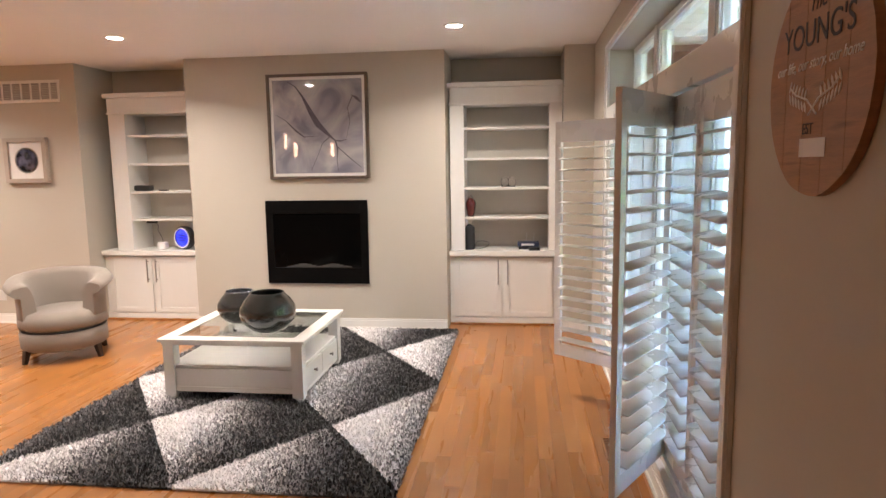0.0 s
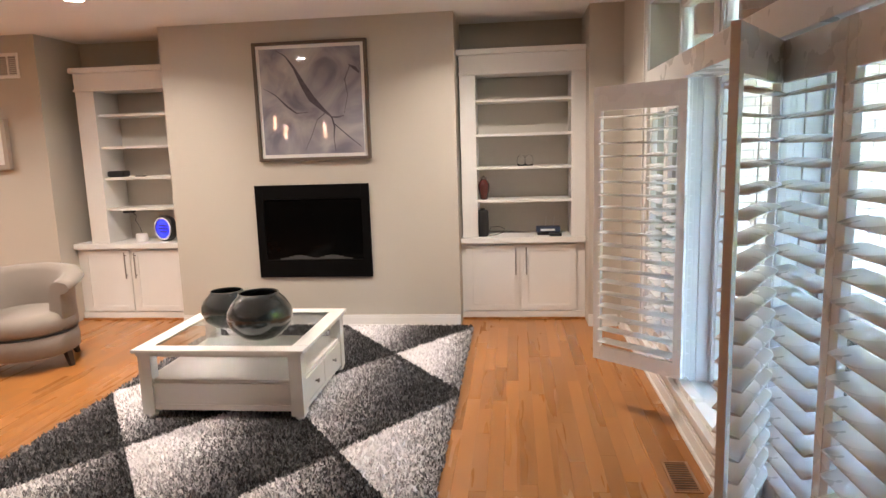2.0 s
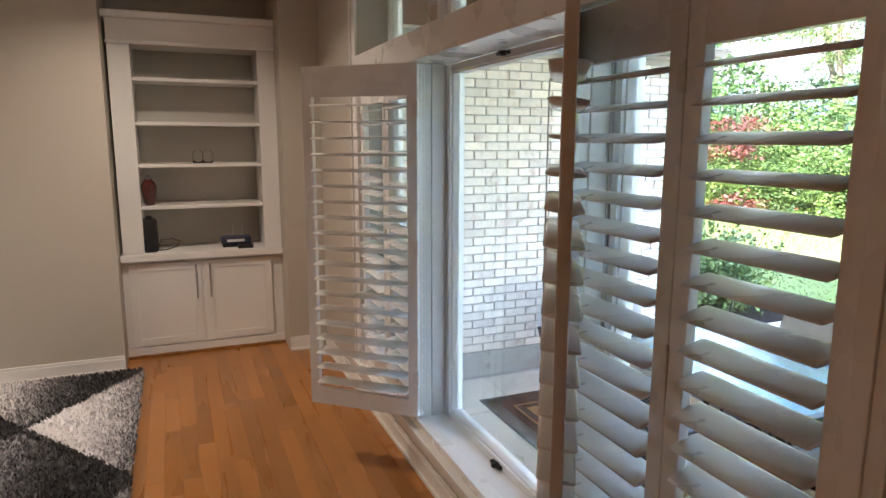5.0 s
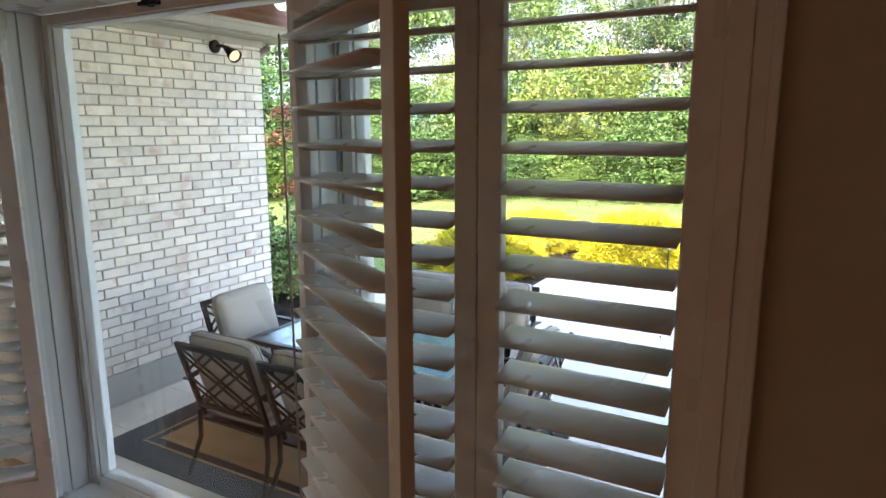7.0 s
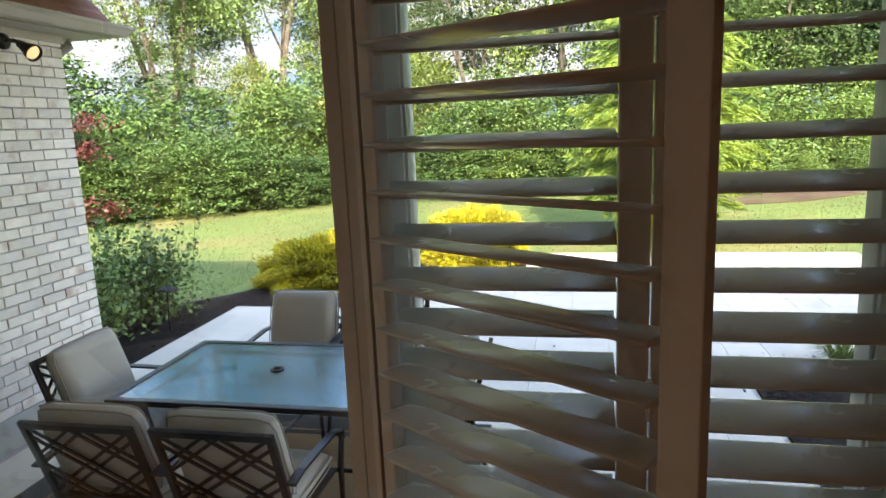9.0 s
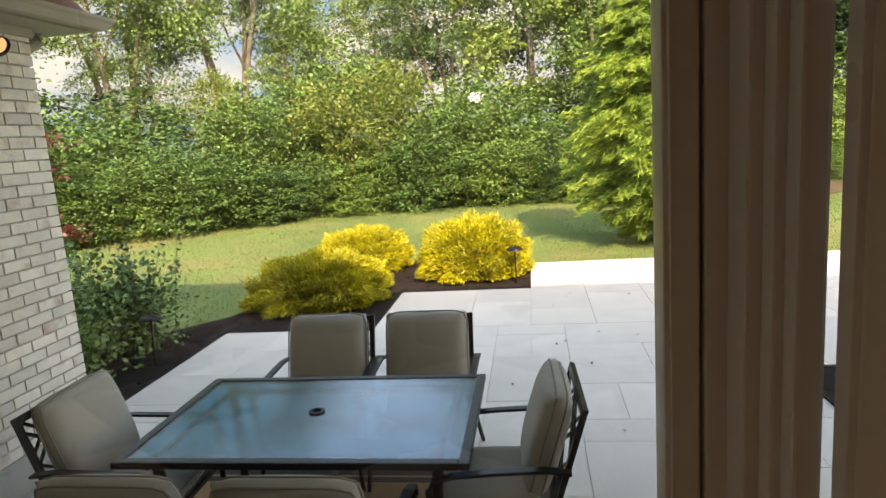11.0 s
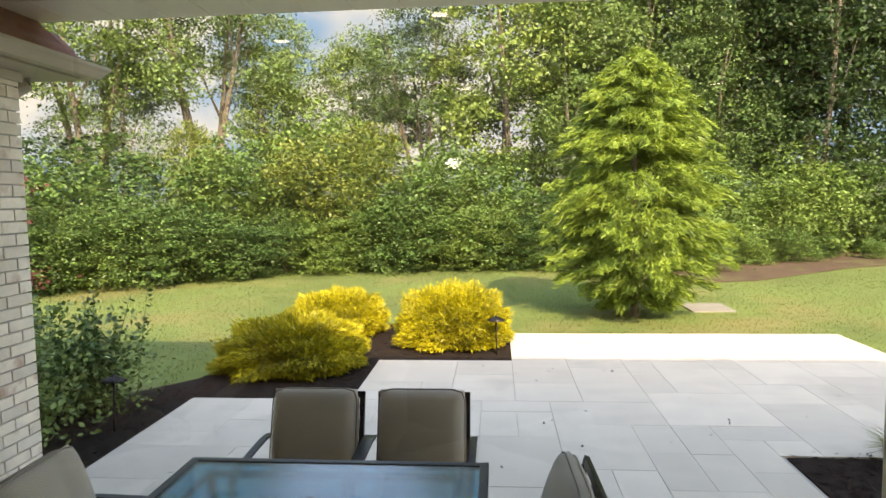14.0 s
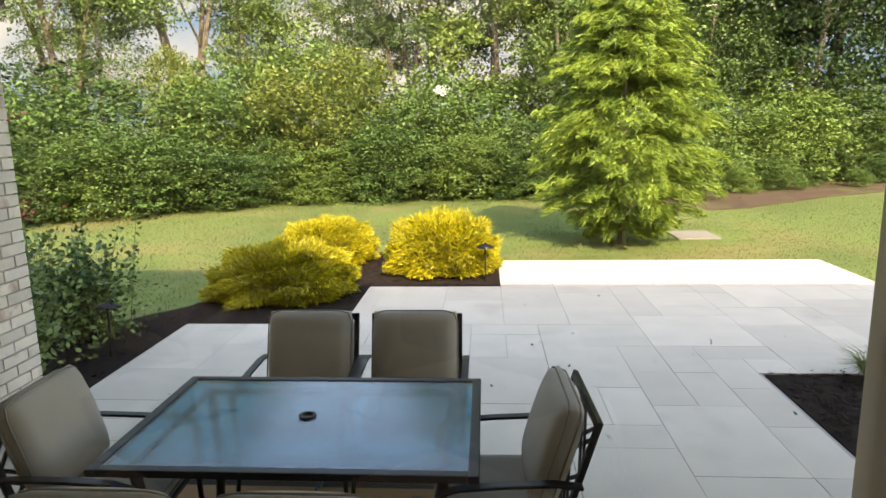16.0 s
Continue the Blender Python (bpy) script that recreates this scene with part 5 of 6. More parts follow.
bed("mulch_bed_1", [(4.45, 7.21), (6.96, 7.21), (6.96, 5.53), (8.56, 5.53), (8.56, 3.87), (10.14, 3.87), (10.65, 4.6), (10.95, 5.8), (10.7, 6.9), (9.6, 7.5), (8.3, 7.35), (7.7, 7.5), (7.1, 8.0), (6.6, 8.9), (5.4, 9.8), (4.45, 10.2)], "dark brown shredded bark mulch bed")
bed("mulch_bed_2", [(2.0, 1.82), (5.78, 1.82), (5.78, -1.2), (2.0, -1.2)], "dark brown shredded bark mulch bed")
bed("mulch_bed_3", [(15.6, 0.2), (16.2, -2.0), (18.4, -5.0), (20.3, -8.5), (22, -12), (27, -12), (26, -5), (22, 1.5), (18, 1.5)], "bare brown planting bed before the woods", M_SOIL)
rng = np.random.default_rng(11)


def chips(name, n, x0, x1, y0, y1, keep, parent_label, mat, size=0.03, z=G0 + 0.027):
    x, y = rng.uniform(x0, x1, n), rng.uniform(y0, y1, n)
    ok = np.array([keep(a, b2) for a, b2 in zip(x, y)])
    x, y = x[ok], y[ok]
    m = len(x)
    a, ln, wd, tilt = rng.uniform(0, 6.283, m), rng.uniform(0.4, 1.3, m) * size, rng.uniform(0.12, 0.35, m) * size, rng.uniform(-0.5, 0.9, m)
    d = np.stack([np.cos(a) * ln, np.sin(a) * ln, tilt * ln * 0.5], 1)
    s = np.stack([-np.sin(a) * wd, np.cos(a) * wd, rng.uniform(-0.5, 0.5, m) * wd], 1)
    c = np.stack([x, y, np.full(m, z) + rng.uniform(0, 0.014, m)], 1)
    return tagged(new(name, quads(name, (c - d - s, c + d - s, c + d + s, c - d + s), mat)), parent_label, "mulch", kind="stuff")


chips("mulch_chips", 9000, 4.5, 10.9, 3.9, 10.0, lambda a, b2: (b2 > 7.25 and b2 < 7.9 + (7.1 - a) * 1.0 + 0.0) or (6.98 < a < 8.54 and 5.55 < b2 < 7.4) or (8.58 < a < 10.5 and 3.9 < b2 < 7.2), "scattered dark bark chips on the bed", M_MULCH)
chips("bark_chips", 2500, 3.6, 5.77, -0.8, 1.80, lambda a, b2: a + b2 > 6.0, "scattered dark bark chips on the bed", M_MULCH)


# ---- distant sky ----
def sky_material():
    mt = bpy.data.materials.new("distant_sky")
    mt.use_nodes = True
    n, l = mt.node_tree.nodes, mt.node_tree.links
    b2 = n["Principled BSDF"]
    b2.inputs["Base Color"].default_value = (0, 0, 0, 1)
    b2.inputs["Roughness"].default_value, b2.inputs["Specular IOR Level"].default_value = 1.0, 0.0
    co, mp, no = n.new("ShaderNodeTexCoord"), n.new("ShaderNodeMapping"), n.new("ShaderNodeTexNoise")
    mp.inputs["Scale"].default_value = (1, 1, 2.2)
    no.inputs["Scale"].default_value, no.inputs["Detail"].default_value = 0.022, 6.0
    l.new(co.outputs["Object"], mp.inputs[0])
    l.new(mp.outputs[0], no.inputs["Vector"])
    ra = n.new("ShaderNodeValToRGB")
    e = ra.color_ramp.elements
    e[0].position, e[0].color = 0.45, (0.30, 0.52, 0.86, 1)
    e[1].position, e[1].color = 0.62, (0.86, 0.90, 0.94, 1)
    l.new(no.outputs[0], ra.inputs[0])
    l.new(ra.outputs[0], b2.inputs["Emission Color"])
    b2.inputs["Emission Strength"].default_value = 0.20
    return mt


structure("backdrop", boxes((160.0, 160.5, -260, 260, -3, 56)), sky_material(), "blue sky with soft white clouds", "sky")

# ---- foliage builders ----
def leaf_quads(c, size, up=0.5, droop=0.0):
    """Leaves at the centres c: small kite-shaped quads, turned at random."""
    m = len(c)
    d = rng.normal(size=(m, 3))
    d[:, 2] = d[:, 2] * 0.6 - droop
    d /= np.linalg.norm(d, axis=1)[:, None]
    nrm = rng.normal(size=(m, 3)) * 0.7
    nrm[:, 2] += up
    s = np.cross(d, nrm)
    s /= np.linalg.norm(s, axis=1)[:, None] + 1e-6
    ln = size * rng.uniform(0.6, 1.25, m)[:, None]
    return (c - d * ln * 0.5, c + s * ln * 0.34, c + d * ln * 0.6, c - s * ln * 0.34)


def cloud(lumps, n_clumps, per, spread, z_min=None):
    """Leaf centres gathered in clumps near the skin of the lumps (centre, radii)."""
    w = np.array([r[0] * r[1] + r[1] * r[2] for _, r in lumps])
    pick = rng.choice(len(lumps), n_clumps, p=w / w.sum())
    v = rng.normal(size=(n_clumps, 3))
    v /= np.linalg.norm(v, axis=1)[:, None]
    v *= rng.uniform(0.72, 1.08, n_clumps)[:, None]
    cen = np.array([lumps[i][0] for i in pick]) + v * np.array([lumps[i][1] for i in pick])
    pts = np.repeat(cen, per, 0) + rng.normal(size=(n_clumps * per, 3)) * spread * np.repeat(rng.uniform(0.6, 1.3, n_clumps), per)[:, None] * np.array([1, 1, 0.40])
    out = np.repeat(v / (np.linalg.norm(v, axis=1)[:, None] + 1e-6), per, 0)
    off = pts - np.repeat(cen, per, 0)
    pts[:, 2] -= 0.45 * np.clip((off * out * np.array([1, 1, 0])).sum(1), 0, None)
    if z_min is not None:
        pts = pts[pts[:, 2] > z_min]
    return pts


def stems(name, parent, n, height, reach, r0, mat, lean=0.35):
    for i in range(n):
        a = 6.283 * i / n + rng.uniform(-0.4, 0.4)
        bm = bmesh.new()
        pts, rad = [], []
        bx, by = 0.12 * math.cos(a), 0.12 * math.sin(a)
        for k in range(7):
            t = k / 6
            pts.append((bx + reach * t ** 1.3 * math.cos(a) + 0.12 * math.sin(5 * t + i), by + reach * t ** 1.3 * math.sin(a) + 0.12 * math.cos(4 * t + 2 * i), height * t))
            rad.append(r0 * (1 - 0.75 * t))
        tube(bm, pts, rad, 7)
        for k in (3, 4, 5):
            p = Vector(pts[k])
            b2 = a + (1 if k % 2 else -1) * rng.uniform(0.6, 1.4)
            tube(bm, [p, p + Vector((math.cos(b2) * reach * 0.4, math.sin(b2) * reach * 0.4, height * 0.12)), p + Vector((math.cos(b2) * reach * 0.75, math.sin(b2) * reach * 0.75, height * 0.27))], [rad[k] * 0.6, rad[k] * 0.4, rad[k] * 0.12], 6)
        part(name, bm, mat, parent)


def bush(label, mat, lumps, clumps, per, size, group, n_stems=4):
    b2 = thing("bush", label, "bush", group, at=pose(0, 0, 0))
    stems("stem", b2, n_stems, 2.2, 0.9 if n_stems > 1 else 0.1, 0.05 if n_stems > 1 else 0.025, M_DARKWOOD)
    c = new("crown", quads("crown", leaf_quads(cloud(lumps, clumps, per, 0.21, 0.02), size, 1.1, 0.25), mat))
    c.parent = b2
    return b2


HEDGE = "wild shrubs along the lawn"
LAB = "dense dark green wild shrub at the lawn edge"
kinds = []
for k in range(3):
    lumps = [((0, 0, 1.2), (1.9, 1.6, 1.3)), ((0.6 - 0.4 * k, 0.3, 2.6), (1.5, 1.4, 1.3)), ((-0.8 + 0.5 * k, -0.2, 2.1), (1.2, 1.3, 1.2)), ((-1.1, 0.4, 0.8), (1.1, 1.0, 0.9)), ((0.2 * k, 0.5, 3.6), (1.0, 1.0, 0.9))]
    kinds.append(bush(LAB, M_LEAF, lumps, 300, 36, 0.115, HEDGE))
places = [(12.3, 17.9, 0.8), (14.6, 17.0, 0.95), (16.3, 15.6, 1.0), (17.8, 14.1, 0.95), (18.9, 12.2, 1.05), (19.7, 10.2, 0.95), (20.3, 8.2, 1.05), (20.6, 6.2, 1.0), (20.8, 4.3, 1.1), (20.9, 2.2, 1.05), (21.0, 0.0, 1.05),
          (21.6, -2.2, 1.0), (22.4, -4.4, 1.15), (23.4, -6.6, 1.1), (24.2, -9.0, 1.15), (24.8, -11.6, 1.2), (25.2, -14.5, 1.2), (10.0, 19.2, 0.95)]
for i, (x, y, s) in enumerate(places):
    m = pose(x, y, G0, 0, 0, 137.5 * i) @ Matrix.Diagonal((s, s, s * (0.86 + 0.1 * math.sin(i * 1.9)), 1))
    if i < 3:
        kinds[i].matrix_world = m
    else:
        copy_thing(kinds[i % 3], m)
for i in range(20):
    t = i / 19
    x, y = (14.3 + 5.6 * min(1, t * 2.2) - 0.4 * t, 16.4 - 17.4 * t)
    s = 0.42 + 0.2 * abs(math.sin(i * 2.7))
    copy_thing(kinds[i % 3], pose(x - 0.6, y, G0, 0, 0, 97 * i) @ Matrix.Diagonal((s * 1.35, s * 1.35, s, 1)))
back_places = [(14.5, 21.5), (18.0, 19.5), (20.8, 17.0), (22.6, 14.0), (24.0, 10.5), (24.8, 6.5), (25.2, 2.5), (25.6, -2.0), (27.0, -6.5), (28.5, -11.5), (29.0, -17.0)]
for i, (x, y) in enumerate(back_places):
    copy_thing(kinds[i % 3], pose(x, y, G0, 0, 0, 71 * i) @ Matrix.Diagonal((1.55, 1.55, 1.35 + 0.15 * math.sin(i * 2.2), 1)))

for i, (x, y, s) in enumerate([(18.6, -1.2, 0.26), (19.9, -3.2, 0.24), (20.6, -4.6, 0.30), (21.8, -6.2, 0.26), (19.3, 0.8, 0.28), (22.6, -8.6, 0.3), (17.6, 0.9, 0.18), (21.2, -7.4, 0.16)]):
    copy_thing(kinds[i % 3], pose(x, y, G0, 0, 0, 51 * i) @ Matrix.Diagonal((s * 1.5, s * 1.5, s, 1)))

yb = bush("tall yellowing olive shrub among the hedge", M_LEAFY, [((0, 0, 2.9), (1.5, 1.6, 1.3)), ((0.3, -1.1, 3.4), (1.0, 1.2, 0.9)), ((0, 1.2, 2.6), (0.9, 1.1, 1.0)), ((0, 0, 1.2), (1.2, 1.2, 1.0))], 480, 24, 0.105, HEDGE)
yb.matrix_world = pose(19.6, 9.0, G0)
copy_thing(yb, pose(20.4, 13.4, G0 + 0.1, 0, 0, 120) @ Matrix.Diagonal((0.6, 0.6, 1.05, 1)))
rb_ = bush("small red-leaved maple beside the lawn", M_LEAFR, [((0, 0, 2.55), (0.6, 0.75, 0.20)), ((0.1, 0.3, 1.85), (0.6, 0.7, 0.22)), ((0, -0.2, 0.5), (0.7, 0.7, 0.25))], 80, 18, 0.11, "", 1)
rb_.matrix_world = pose(13.9, 14.9, G0)


blossom = thing("white_blossom", "small white flower head in the hedge", "flower", at=pose(18.6, 5.25, 2.47))
pts = rng.normal(size=(160, 3)) * np.array([0.06, 0.09, 0.06])
petals = new("petals", quads("petals", leaf_quads(pts, 0.06, 0.6), material("white_petals", (0.75, 0.75, 0.68), 0.6, bump=0.0)))
petals.parent = blossom
bm = bmesh.new()
tube(bm, [(0, 0, 0), (0.25, 0.02, -0.5), (0.9, 0.1, -1.2)], [0.006, 0.01, 0.014], 6)
part("stem", bm, M_STEMLEAF, blossom)


def tall_tree(label, at, height, trunks, lumps, clumps, per, size, mat, reach=1.8):
    t = thing("tree", label, "tree", "tall trees behind the hedge", at=at)
    stems("trunk", t, trunks, height * 0.86, reach, 0.17, M_BARK)
    c = new("crown", quads("crown", leaf_quads(cloud(lumps, clumps, per, 0.42), size, 0.5, 0.35), mat))
    c.parent = t
    return t


open_lumps = [((1.4, 0.6, 8.6), (1.5, 1.6, 1.2)), ((-1.6, 1.0, 7.6), (1.5, 1.4, 1.1)), ((0.3, -1.9, 9.6), (1.6, 1.3, 1.1)), ((-0.6, 2.3, 10.4), (1.6, 1.5, 1.2)), ((2.2, -1.3, 6.6), (1.1, 1.1, 0.8)), ((0, 0, 12), (1.7, 1.7, 1.2)), ((-2.3, -1.4, 9.4), (1.2, 1.2, 0.9)), ((1.2, 3.2, 6.4), (1.0, 1.0, 0.7)), ((-0.6, -3.0, 6.8), (1.0, 1.0, 0.7))]
full_lumps = [((0, 0, 4.6), (2.6, 2.6, 1.9)), ((1.2, 1.1, 6.8), (2.2, 2.2, 1.7)), ((-1.2, -0.9, 7.6), (2.3, 2.2, 1.8)), ((0.4, -1.8, 9.6), (2.0, 2.1, 1.6)), ((-0.5, 1.5, 10.2), (2.0, 1.9, 1.6)), ((0, 0, 12.2), (1.8, 1.8, 1.4))]
t_open = tall_tree("tall open-crowned tree with pale slender trunks", pose(25.5, 15.4, G0), 12.5, 4, open_lumps, 400, 58, 0.125, M_LEAF2)
copy_thing(t_open, pose(23.5, 19.0, G0, 0, 0, 200))
copy_thing(t_open, pose(27.5, 7.0, G0, 0, 0, 300) @ Matrix.Diagonal((0.8, 0.8, 0.8, 1)))
t_full = tall_tree("tall leafy green tree with dense crown", pose(26.0, 3.6, G0), 12.5, 2, full_lumps, 560, 52, 0.145, M_LEAF2, 1.3)
for i, (x, y, s) in enumerate([(27.0, -0.6, 1.1), (18.5, 23.5, 0.8), (24.0, 18.4, 0.62), (27.5, 13.2, 0.72), (30.0, 10.0, 0.72), (24.5, 1.2, 0.72), (25.0, -3.4, 0.66)]):
    copy_thing(t_full, pose(x, y, G0, 0, 0, 83 * (i + 1)) @ Matrix.Diagonal((s, s, s, 1)))
# The full crown shape again, with the shade painted into its leaf colour
t_dark = tall_tree("tall green tree with shade put into its leaves, dense crown", pose(27.5, -5.0, G0) @ Matrix.Diagonal((1.15, 1.15, 1.15, 1)), 12.5, 2, full_lumps, 480, 60, 0.15, M_LEAFD, 1.3)
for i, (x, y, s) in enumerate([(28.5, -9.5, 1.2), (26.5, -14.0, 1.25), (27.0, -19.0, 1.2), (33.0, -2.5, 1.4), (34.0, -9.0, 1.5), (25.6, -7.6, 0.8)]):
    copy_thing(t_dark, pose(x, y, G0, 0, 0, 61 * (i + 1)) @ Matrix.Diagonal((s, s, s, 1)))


def cypress(at):
    t = thing("cypress_tree", "young feathery light green cypress on the lawn", "tree", at=at)
    bm = bmesh.new()
    tube(bm, [(0, 0, 0), (0.01, 0, 1.5), (0, 0.02, 3.2), (0, 0, 4.55)], [0.075, 0.055, 0.03, 0.006], 8)
    part("trunk", bm, M_BARK, t)
    cs, ds = [], []
    for i in range(560):
        u = rng.uniform(0, 1) ** 0.92
        z0 = 0.12 + 4.3 * u
        rmax = float(np.interp(u, (0, 0.1, 0.2, 0.33, 0.5, 0.76, 0.93, 1), (0.55, 1.20, 1.48, 1.60, 1.50, 1.14, 0.62, 0.16))) * rng.uniform(0.66, 1.10)
        a = rng.uniform(0, 6.283)
        k = 150 if u < 0.75 else 110
        s = rng.uniform(0.18, 1.0, k) ** 0.55
        rad = rmax * s
        fan = 0.17 * rmax * np.sin(np.pi * np.clip(s, 0, 0.97)) + 0.03
        side = rng.uniform(-1, 1, k) * fan
        z = z0 + 0.30 * rmax * s - 0.34 * rmax * s ** 2.6 - 0.35 * np.abs(side) + rng.normal(size=k) * 0.028
        cs.append(np.stack([np.cos(a) * rad - np.sin(a) * side, np.sin(a) * rad + np.cos(a) * side, z], 1))
        d = np.stack([np.cos(a + rng.normal(size=k) * 0.7), np.sin(a + rng.normal(size=k) * 0.7), rng.uniform(-1.0, 0.2, k)], 1)
        ds.append(d)
    c, d = np.concatenate(cs), np.concatenate(ds)
    c[:, 2] = np.maximum(c[:, 2], 0.04)
    m = len(c)
    d /= np.linalg.norm(d, axis=1)[:, None]
    sd = np.cross(d, rng.normal(size=(m, 3)))
    sd /= np.linalg.norm(sd, axis=1)[:, None]
    ln, wd = rng.uniform(0.045, 0.105, m)[:, None], rng.uniform(0.007, 0.013, m)[:, None]
    o = new("crown", quads("crown", (c - d * ln - sd * wd * 0.3, c + sd * wd, c + d * ln, c - sd * wd), M_CYP))
    o.parent = t


cypress(pose(11.75, 1.72, G0))


def golden_shrub(at, rx, ry, h, n):
    t = thing("golden_shrub", "bright yellow mounded threadleaf shrub in the mulch", "shrub", "golden shrubs in the bed", at=at)
    stems("stem", t, 5, h * 0.7, rx * 0.5, 0.02, M_BARK)
    v = rng.normal(size=(n, 3))
    v[:, 2] = np.abs(v[:, 2]) * 0.9
    v /= (np.abs(v) ** 2.6).sum(1)[:, None] ** (1 / 2.6)
    r = rng.uniform(0.5, 1.0, n) ** 0.4
    lump = 1 + 0.09 * np.sin(v[:, 0] * 9 + 1) * np.cos(v[:, 1] * 8) + 0.07 * np.sin(v[:, 2] * 13 + v[:, 0] * 7 + v[:, 1] * 5) + rng.normal(size=n) * 0.03
    c = v * (r * lump)[:, None] * np.array([rx, ry, h * 0.88]) + np.array([0, 0, h * 0.06])
    d = v * np.array([1, 1, 0.8]) + rng.normal(size=(n, 3)) * 0.45
    d[:, 2] += 0.12 - 0.35 * (1 - v[:, 2])
    d /= np.linalg.norm(d, axis=1)[:, None]
    sd = np.cross(d, rng.normal(size=(n, 3)))
    sd /= np.linalg.norm(sd, axis=1)[:, None]
    ln, wd = rng.uniform(0.022, 0.058, n)[:, None], rng.uniform(0.004, 0.009, n)[:, None]
    c[:, 2] = np.maximum(c[:, 2], 0.03)
    o = new("foliage", quads("foliage", (c - d * ln - sd * wd * 0.4, c + sd * wd, c + d * ln, c - sd * wd), M_GOLD))
    o.parent = t


golden_shrub(pose(8.30, 6.55, G0 + 0.02), 0.80, 0.86, 0.64, 36000)
golden_shrub(pose(10.35, 6.50, G0 + 0.02), 0.72, 0.74, 0.66, 24000)
golden_shrub(pose(9.60, 4.66, G0 + 0.02), 0.72, 0.78, 0.84, 32000)


def leafy_shrub(at):
    t = thing("leafy_shrub", "upright green leafy shrub beside the brick corner", "shrub", at=at)
    cs = []
    for i in range(20):
        a, lean = rng.uniform(0, 6.283), rng.uniform(0.04, 0.26)
        h = rng.uniform(0.7, 1.28)
        base = np.array([rng.normal() * 0.22, rng.normal() * 0.3, 0.0])
        tip = base + np.array([math.cos(a) * lean * h, math.sin(a) * lean * h, h])
        bm = bmesh.new()
        tube(bm, [base, (base + tip) / 2 + np.array([0, 0, 0.04]), tip], [0.007, 0.005, 0.002], 5)
        part("stem", bm, M_STEMLEAF, t)
        k = 60
        s = rng.uniform(0.12, 1, k)
        cs.append(base + (tip - base) * s[:, None] + rng.normal(size=(k, 3)) * 0.035)
    low = rng.normal(size=(3200, 3)) * np.array([0.22, 0.30, 0.26]) + np.array([0, 0, 0.34])
    c = np.concatenate(cs + [low[low[:, 2] > 0.01]])
    o = new("leaves", quads("leaves", leaf_quads(c, 0.064, 0.7, 0.3), M_STEMLEAF))
    o.parent = t


leafy_shrub(pose(6.55, 8.15, G0 + 0.02))
leafy_shrub(pose(5.75, 8.35, G0 + 0.02))


M_SLAB = material("weathered_slab", (0.26, 0.24, 0.20), 0.9, vary=0.15, scale=4, bump=0.3)


def path_lamp(at):
    t = thing("path_lamp", "bronze mushroom path lamp on a stake", "path lamp", "garden path lamps", at=at)
    bm = bmesh.new()
    tube(bm, [(0, 0, 0), (0, 0, 0.46)], 0.011, 8)
    part("stake", bm, M_BRONZE, t)
    bm = bmesh.new()
    lathe(bm, [(0.0, 0.44), (0.115, 0.455), (0.118, 0.462), (0.06, 0.492), (0.018, 0.505), (0.014, 0.52), (0.0, 0.522)], sides=24)
    part("hat", bm, M_BRONZE, t)
    return t


pl = path_lamp(pose(6.00, 7.47, G0 + 0.02, 0, 4, 0))
copy_thing(pl, pose(8.90, 4.06, G0 + 0.02))
structure("stepping_slab", boxes((12.1, 12.95, -0.1, 0.65, G0 - 0.02, G0 + 0.025), bevel=0.008), M_SLAB, "flat pale concrete slab in the lawn", "slab")

tuft = thing("ornamental_grass", "pale green grass tuft in the mulch", "plant", at=pose(5.55, 1.05, G0 + 0.02))
n = 260
a, ln = rng.uniform(0, 6.283, n), rng.uniform(0.15, 0.32, n)
b0 = np.stack([np.cos(a) * 0.02, np.sin(a) * 0.02, np.zeros(n)], 1)
tip = np.stack([np.cos(a) * ln, np.sin(a) * ln, rng.uniform(0.08, 0.25, n)], 1)
midp = (b0 + tip) / 2 + np.array([0, 0, 0.08])
sd = np.stack([-np.sin(a), np.cos(a), np.zeros(n)], 1) * 0.004
bl = new("blades", quads("blades", (b0, midp - sd, tip, midp + sd), M_BLADE))
bl.parent = tuft

n = 90000
x, y = rng.uniform(6.8, 20.5, n), rng.uniform(-9, 16, n)
inside = ~(((x < 10.2) & (y < 3.9) & (y > -0.85)) | ((x < 8.6) & (y < 7.6) & (y > -0.85)) | ((x < 10.9) & (y > 3.8) & (y < 7.3)) | ((x < 7.3) & (y > 0)) | ((x > 18.5) & (y < 0)))
x, y = x[inside], y[inside]
n = len(x)
a, hh = rng.uniform(0, 6.283, n), rng.uniform(0.012, 0.032, n)
sd = np.stack([-np.sin(a), np.cos(a), np.zeros(n)], 1) * 0.006
b0 = np.stack([x, y, np.full(n, G0)], 1)
tp = b0 + np.stack([np.cos(a) * 0.02, np.sin(a) * 0.02, hh], 1)
tagged(new("grass", quads("grass", (b0 - sd, b0 + sd, tp + sd * 0.3, tp - sd * 0.3), M_BLADE)), "short mown grass blades of the lawn", "grass", kind="stuff")

n = 70
x, y = rng.uniform(4.4, 9.8, n), rng.uniform(0.0, 6.9, n)
ok = ((x < 6.9) & ((y > 1.9) | (x > 5.9))) | ((x < 8.5) & (y < 5.4)) & ((y > 1.9) | (x > 5.9)) | (y < 3.8) & (x > 6)
c = np.stack([x[ok], y[ok], np.full(int(ok.sum()), PATIO + 0.006)], 1)
tagged(new("fallen_leaf_litter", quads("fallen_leaf_litter", leaf_quads(c, 0.035, 3.0), M_DARKWOOD)), "few small dry leaves scattered on the patio", "leaf litter", kind="stuff")

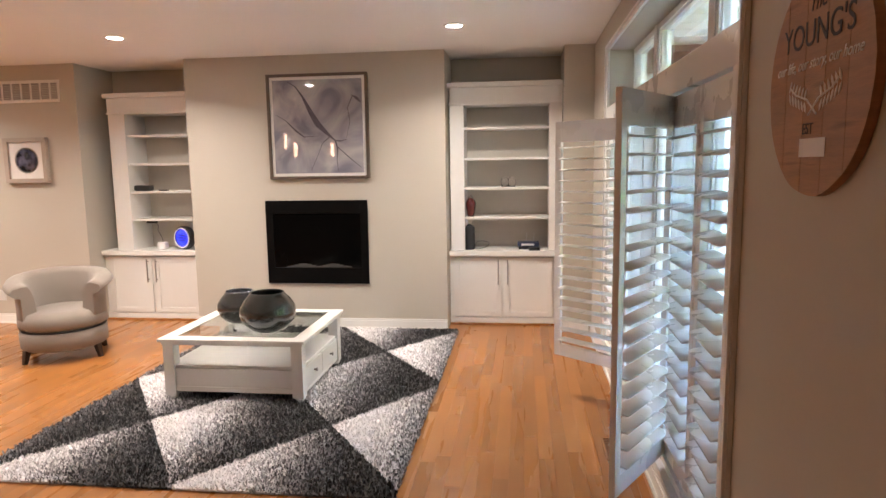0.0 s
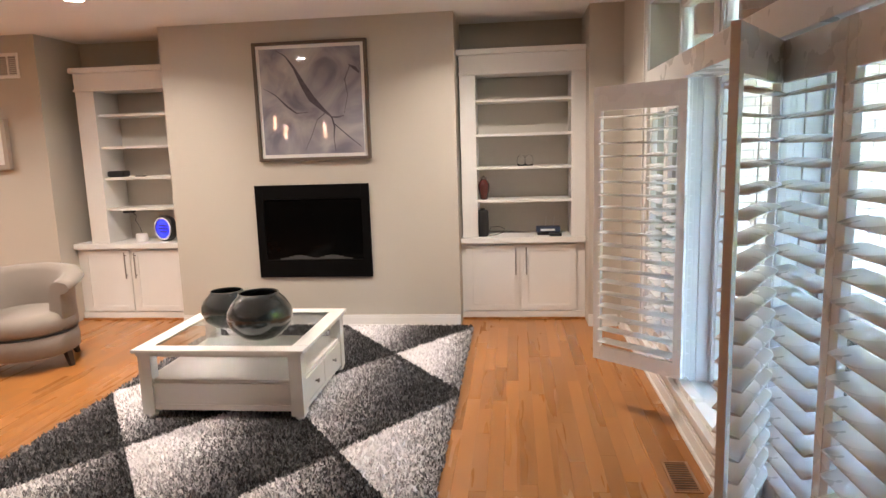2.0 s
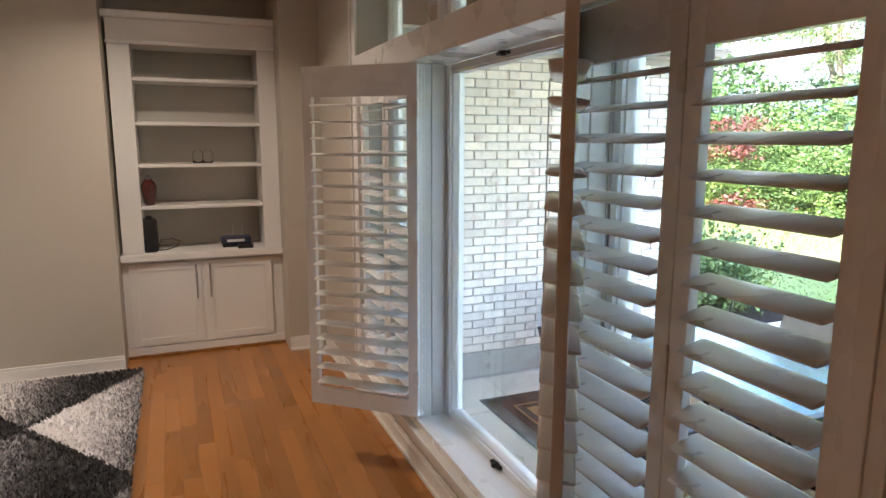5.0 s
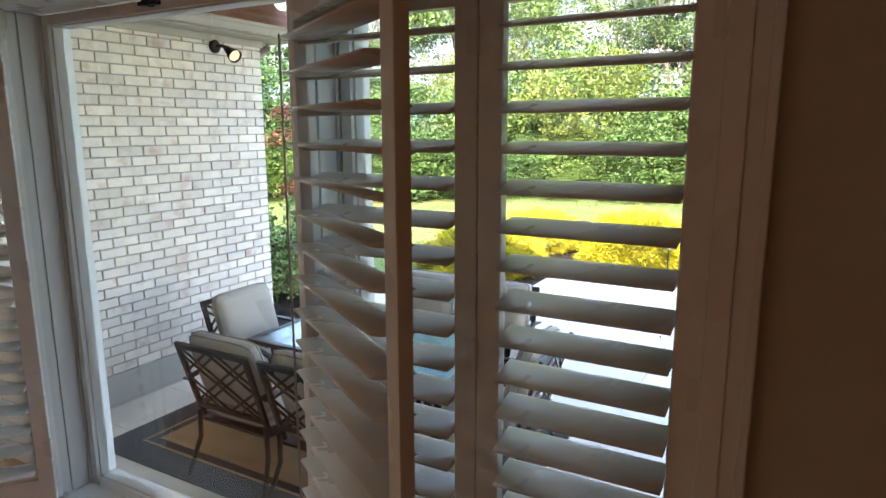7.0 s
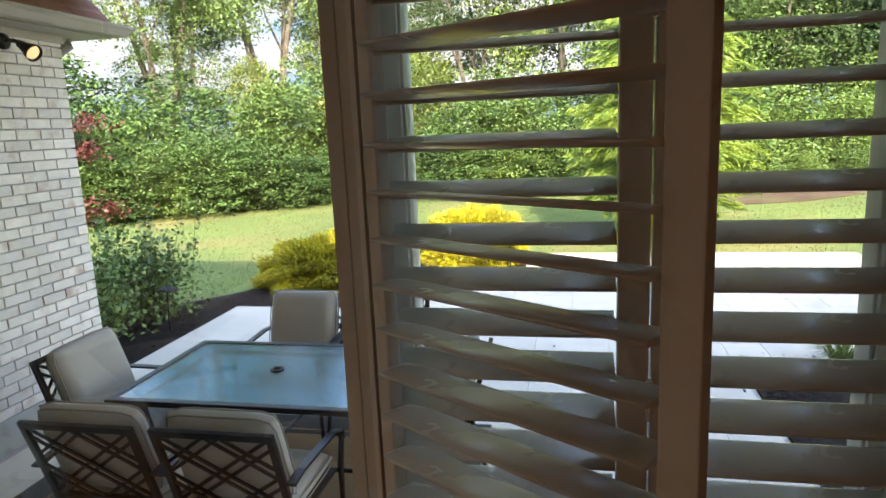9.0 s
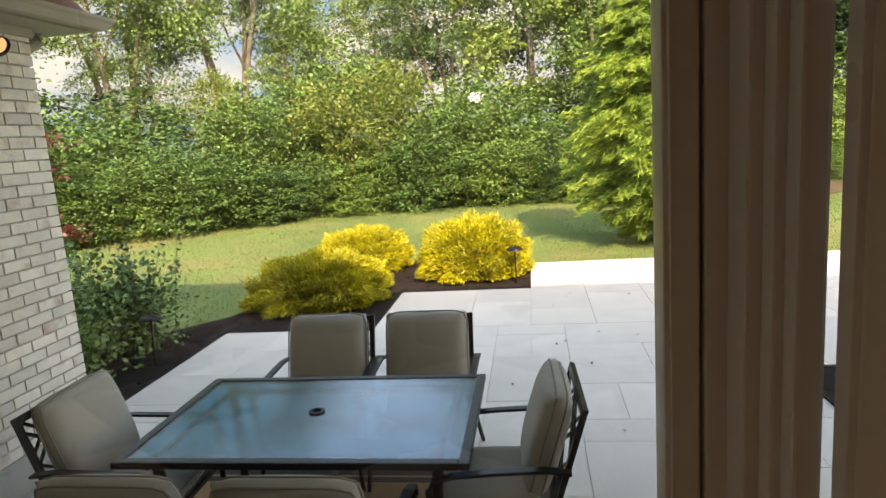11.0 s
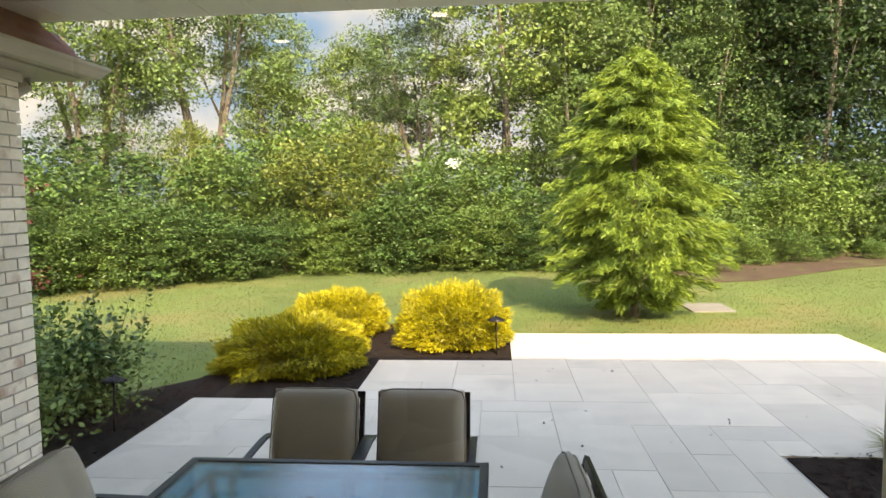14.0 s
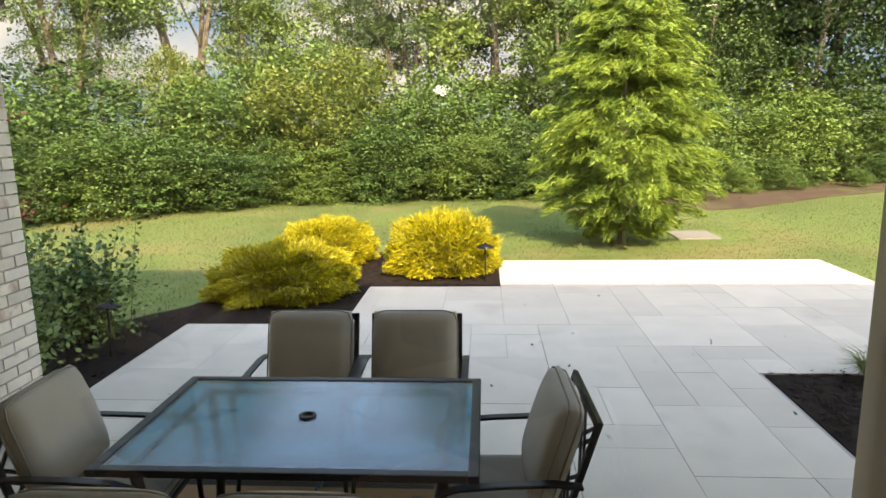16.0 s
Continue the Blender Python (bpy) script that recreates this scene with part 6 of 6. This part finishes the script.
# ---- oak floor boards ----
rng = np.random.default_rng(21)
floor = thing("floor", "honey oak strip floor, satin finish", "floor", kind="structure")
lengths = [0.35, 0.5, 0.62, 0.75, 0.9, 1.05, 1.2, 1.45]
BW = 0.0825
board_mesh = [mesh("board", boxes((0.0002, BW - 0.0002, 0.0002, q - 0.0003, -0.014, 0.0), bevel=0.0005), M_OAK) for q in lengths]
rest, count = [], 0
xx = XW - BW
while xx > -8.0 - BW:
    yy = -3.0 - float(rng.uniform(0, 1.2))
    while yy < YF + 0.6:
        i = int(rng.integers(0, len(lengths)))
        if xx > -0.62 and 1.2 < yy < 7.0 and count < 300:
            ob = new("board", board_mesh[i])
            ob.parent = floor
            ob.matrix_basis = Matrix.Translation((xx, yy, 0))
            count += 1
        else:
            rest.append((xx, xx + BW, max(yy, -3.0), yy + lengths[i]))
        yy += lengths[i]
    xx -= BW
rest = np.array(rest)
g = 0.0003
co = []
tops = [np.stack([rest[:, a_] + da, rest[:, b_] + db, np.zeros(len(rest))], 1) for a_, b_, da, db in ((0, 2, g, g), (1, 2, -g, g), (1, 3, -g, -g), (0, 3, g, -g))]
fr = new("boards", quads("boards", tops, M_OAK_FAR))
fr.parent = floor
tagged(fr, kind="stuff")

# ---- stone pavers ----
patio = structure("patio", boxes((XO, 6.94, 1.84, 6.94, PATIO - 0.1, PATIO - 0.012), (5.80, 6.94, -0.78, 1.84, PATIO - 0.1, PATIO - 0.012), (4.45, 6.94, 6.94, 7.19, PATIO - 0.1, PATIO - 0.012), (6.94, 8.54, -0.78, 5.52, PATIO - 0.1, PATIO - 0.012), (8.54, 10.14, -0.78, 3.86, PATIO - 0.1, PATIO - 0.012)), M_MORTAR, "pale stone paver patio in random ashlar", "patio")
CXP, CYP = 0.32, 0.333
nx, ny = 28, 24


def paved(i, j):
    x, y = 10.15 - (i + 0.5) * CXP, 7.20 - (j + 0.5) * CYP
    if x < XO + 0.05:
        return False
    if x > 8.55:
        return y < 3.86
    if x > 6.95:
        return y < 5.53
    if y > 6.95 and x < 4.45:
        return False
    return not (y < 1.87 and x < 5.70)


used = set()
order = [(3, 2), (2, 3), (2, 2), (4, 2), (2, 1), (1, 2), (3, 3), (1, 1)]
paver_mesh = {}
for i in range(nx):
    for j in range(ny):
        if (i, j) in used or not paved(i, j):
            continue
        opts = [order[k] for k in rng.permutation(7)] + [(1, 1)]
        for w2, h2 in opts:
            cells = [(i + a, j + b2) for a in range(w2) for b2 in range(h2)]
            if all(c not in used and paved(*c) and c[0] < nx and c[1] < ny for c in cells):
                break
        used.update(cells)
        if (w2, h2) not in paver_mesh:
            paver_mesh[(w2, h2)] = mesh("paver", boxes((-w2 * CXP + 0.0018, -0.0018, -h2 * CYP + 0.0018, -0.0018, -0.04, 0.0), bevel=0.002), M_PAVER)
        ob = new("paver", paver_mesh[(w2, h2)])
        ob.parent = patio
        ob.matrix_basis = Matrix.Translation((10.15 - i * CXP, 7.20 - j * CYP, PATIO + float(rng.uniform(-0.002, 0.0))))

# ---- whitewashed bricks ----
BL, BH = 0.2145, 0.0745
variants = []
for k in range(5):
    bm = bmesh.new()
    vs = box(bm, 0.0, BL - 0.011, -0.016, 0.05, 0.0, BH - 0.011, bevel=0.003)
    for v in bm.verts:
        v.co += Vector((rng.uniform(-1, 1) * 0.0016, rng.uniform(-1, 1) * 0.0016, rng.uniform(-1, 1) * 0.0016))
    variants.append(mesh("brick", bm, M_BRICK))
M_BRICK_FAR = material("washed_brick_joined", (0.76, 0.67, 0.58), 0.85, vary=0.14, scale=9, fine=70, bump=0.5, bump_scale=60, random_value=0.13, island=True, stain=((0.50, 0.33, 0.26), 7.0, 0.57))
joined = bmesh.new()
count = 0
for r in range(36):
    z = -0.283 + r * BH
    x = 4.43 - BL + 0.011 if r % 2 == 0 else 4.43 - BL * 1.5 + 0.011
    if r % 2:
        box(joined, 4.43 - BL / 2 + 0.011, 4.43, 6.960, 7.02, z, z + BH - 0.011)
    while x > XO - BL:
        if x > 1.45 and 6 <= r < 33 and count < 300:
            ob = new("brick", variants[int(rng.integers(0, 5))])
            ob.parent = wing
            ob.matrix_basis = Matrix.Translation((x, 6.976 + float(rng.uniform(-0.0015, 0.0015)), z))
            count += 1
        else:
            box(joined, max(x, XO + 0.002), x + BL - 0.011, 6.960, 7.02, z, z + BH - 0.011)
        x -= BL
jb = part("bricks", joined, M_BRICK_FAR, wing)
tagged(jb, kind="stuff")
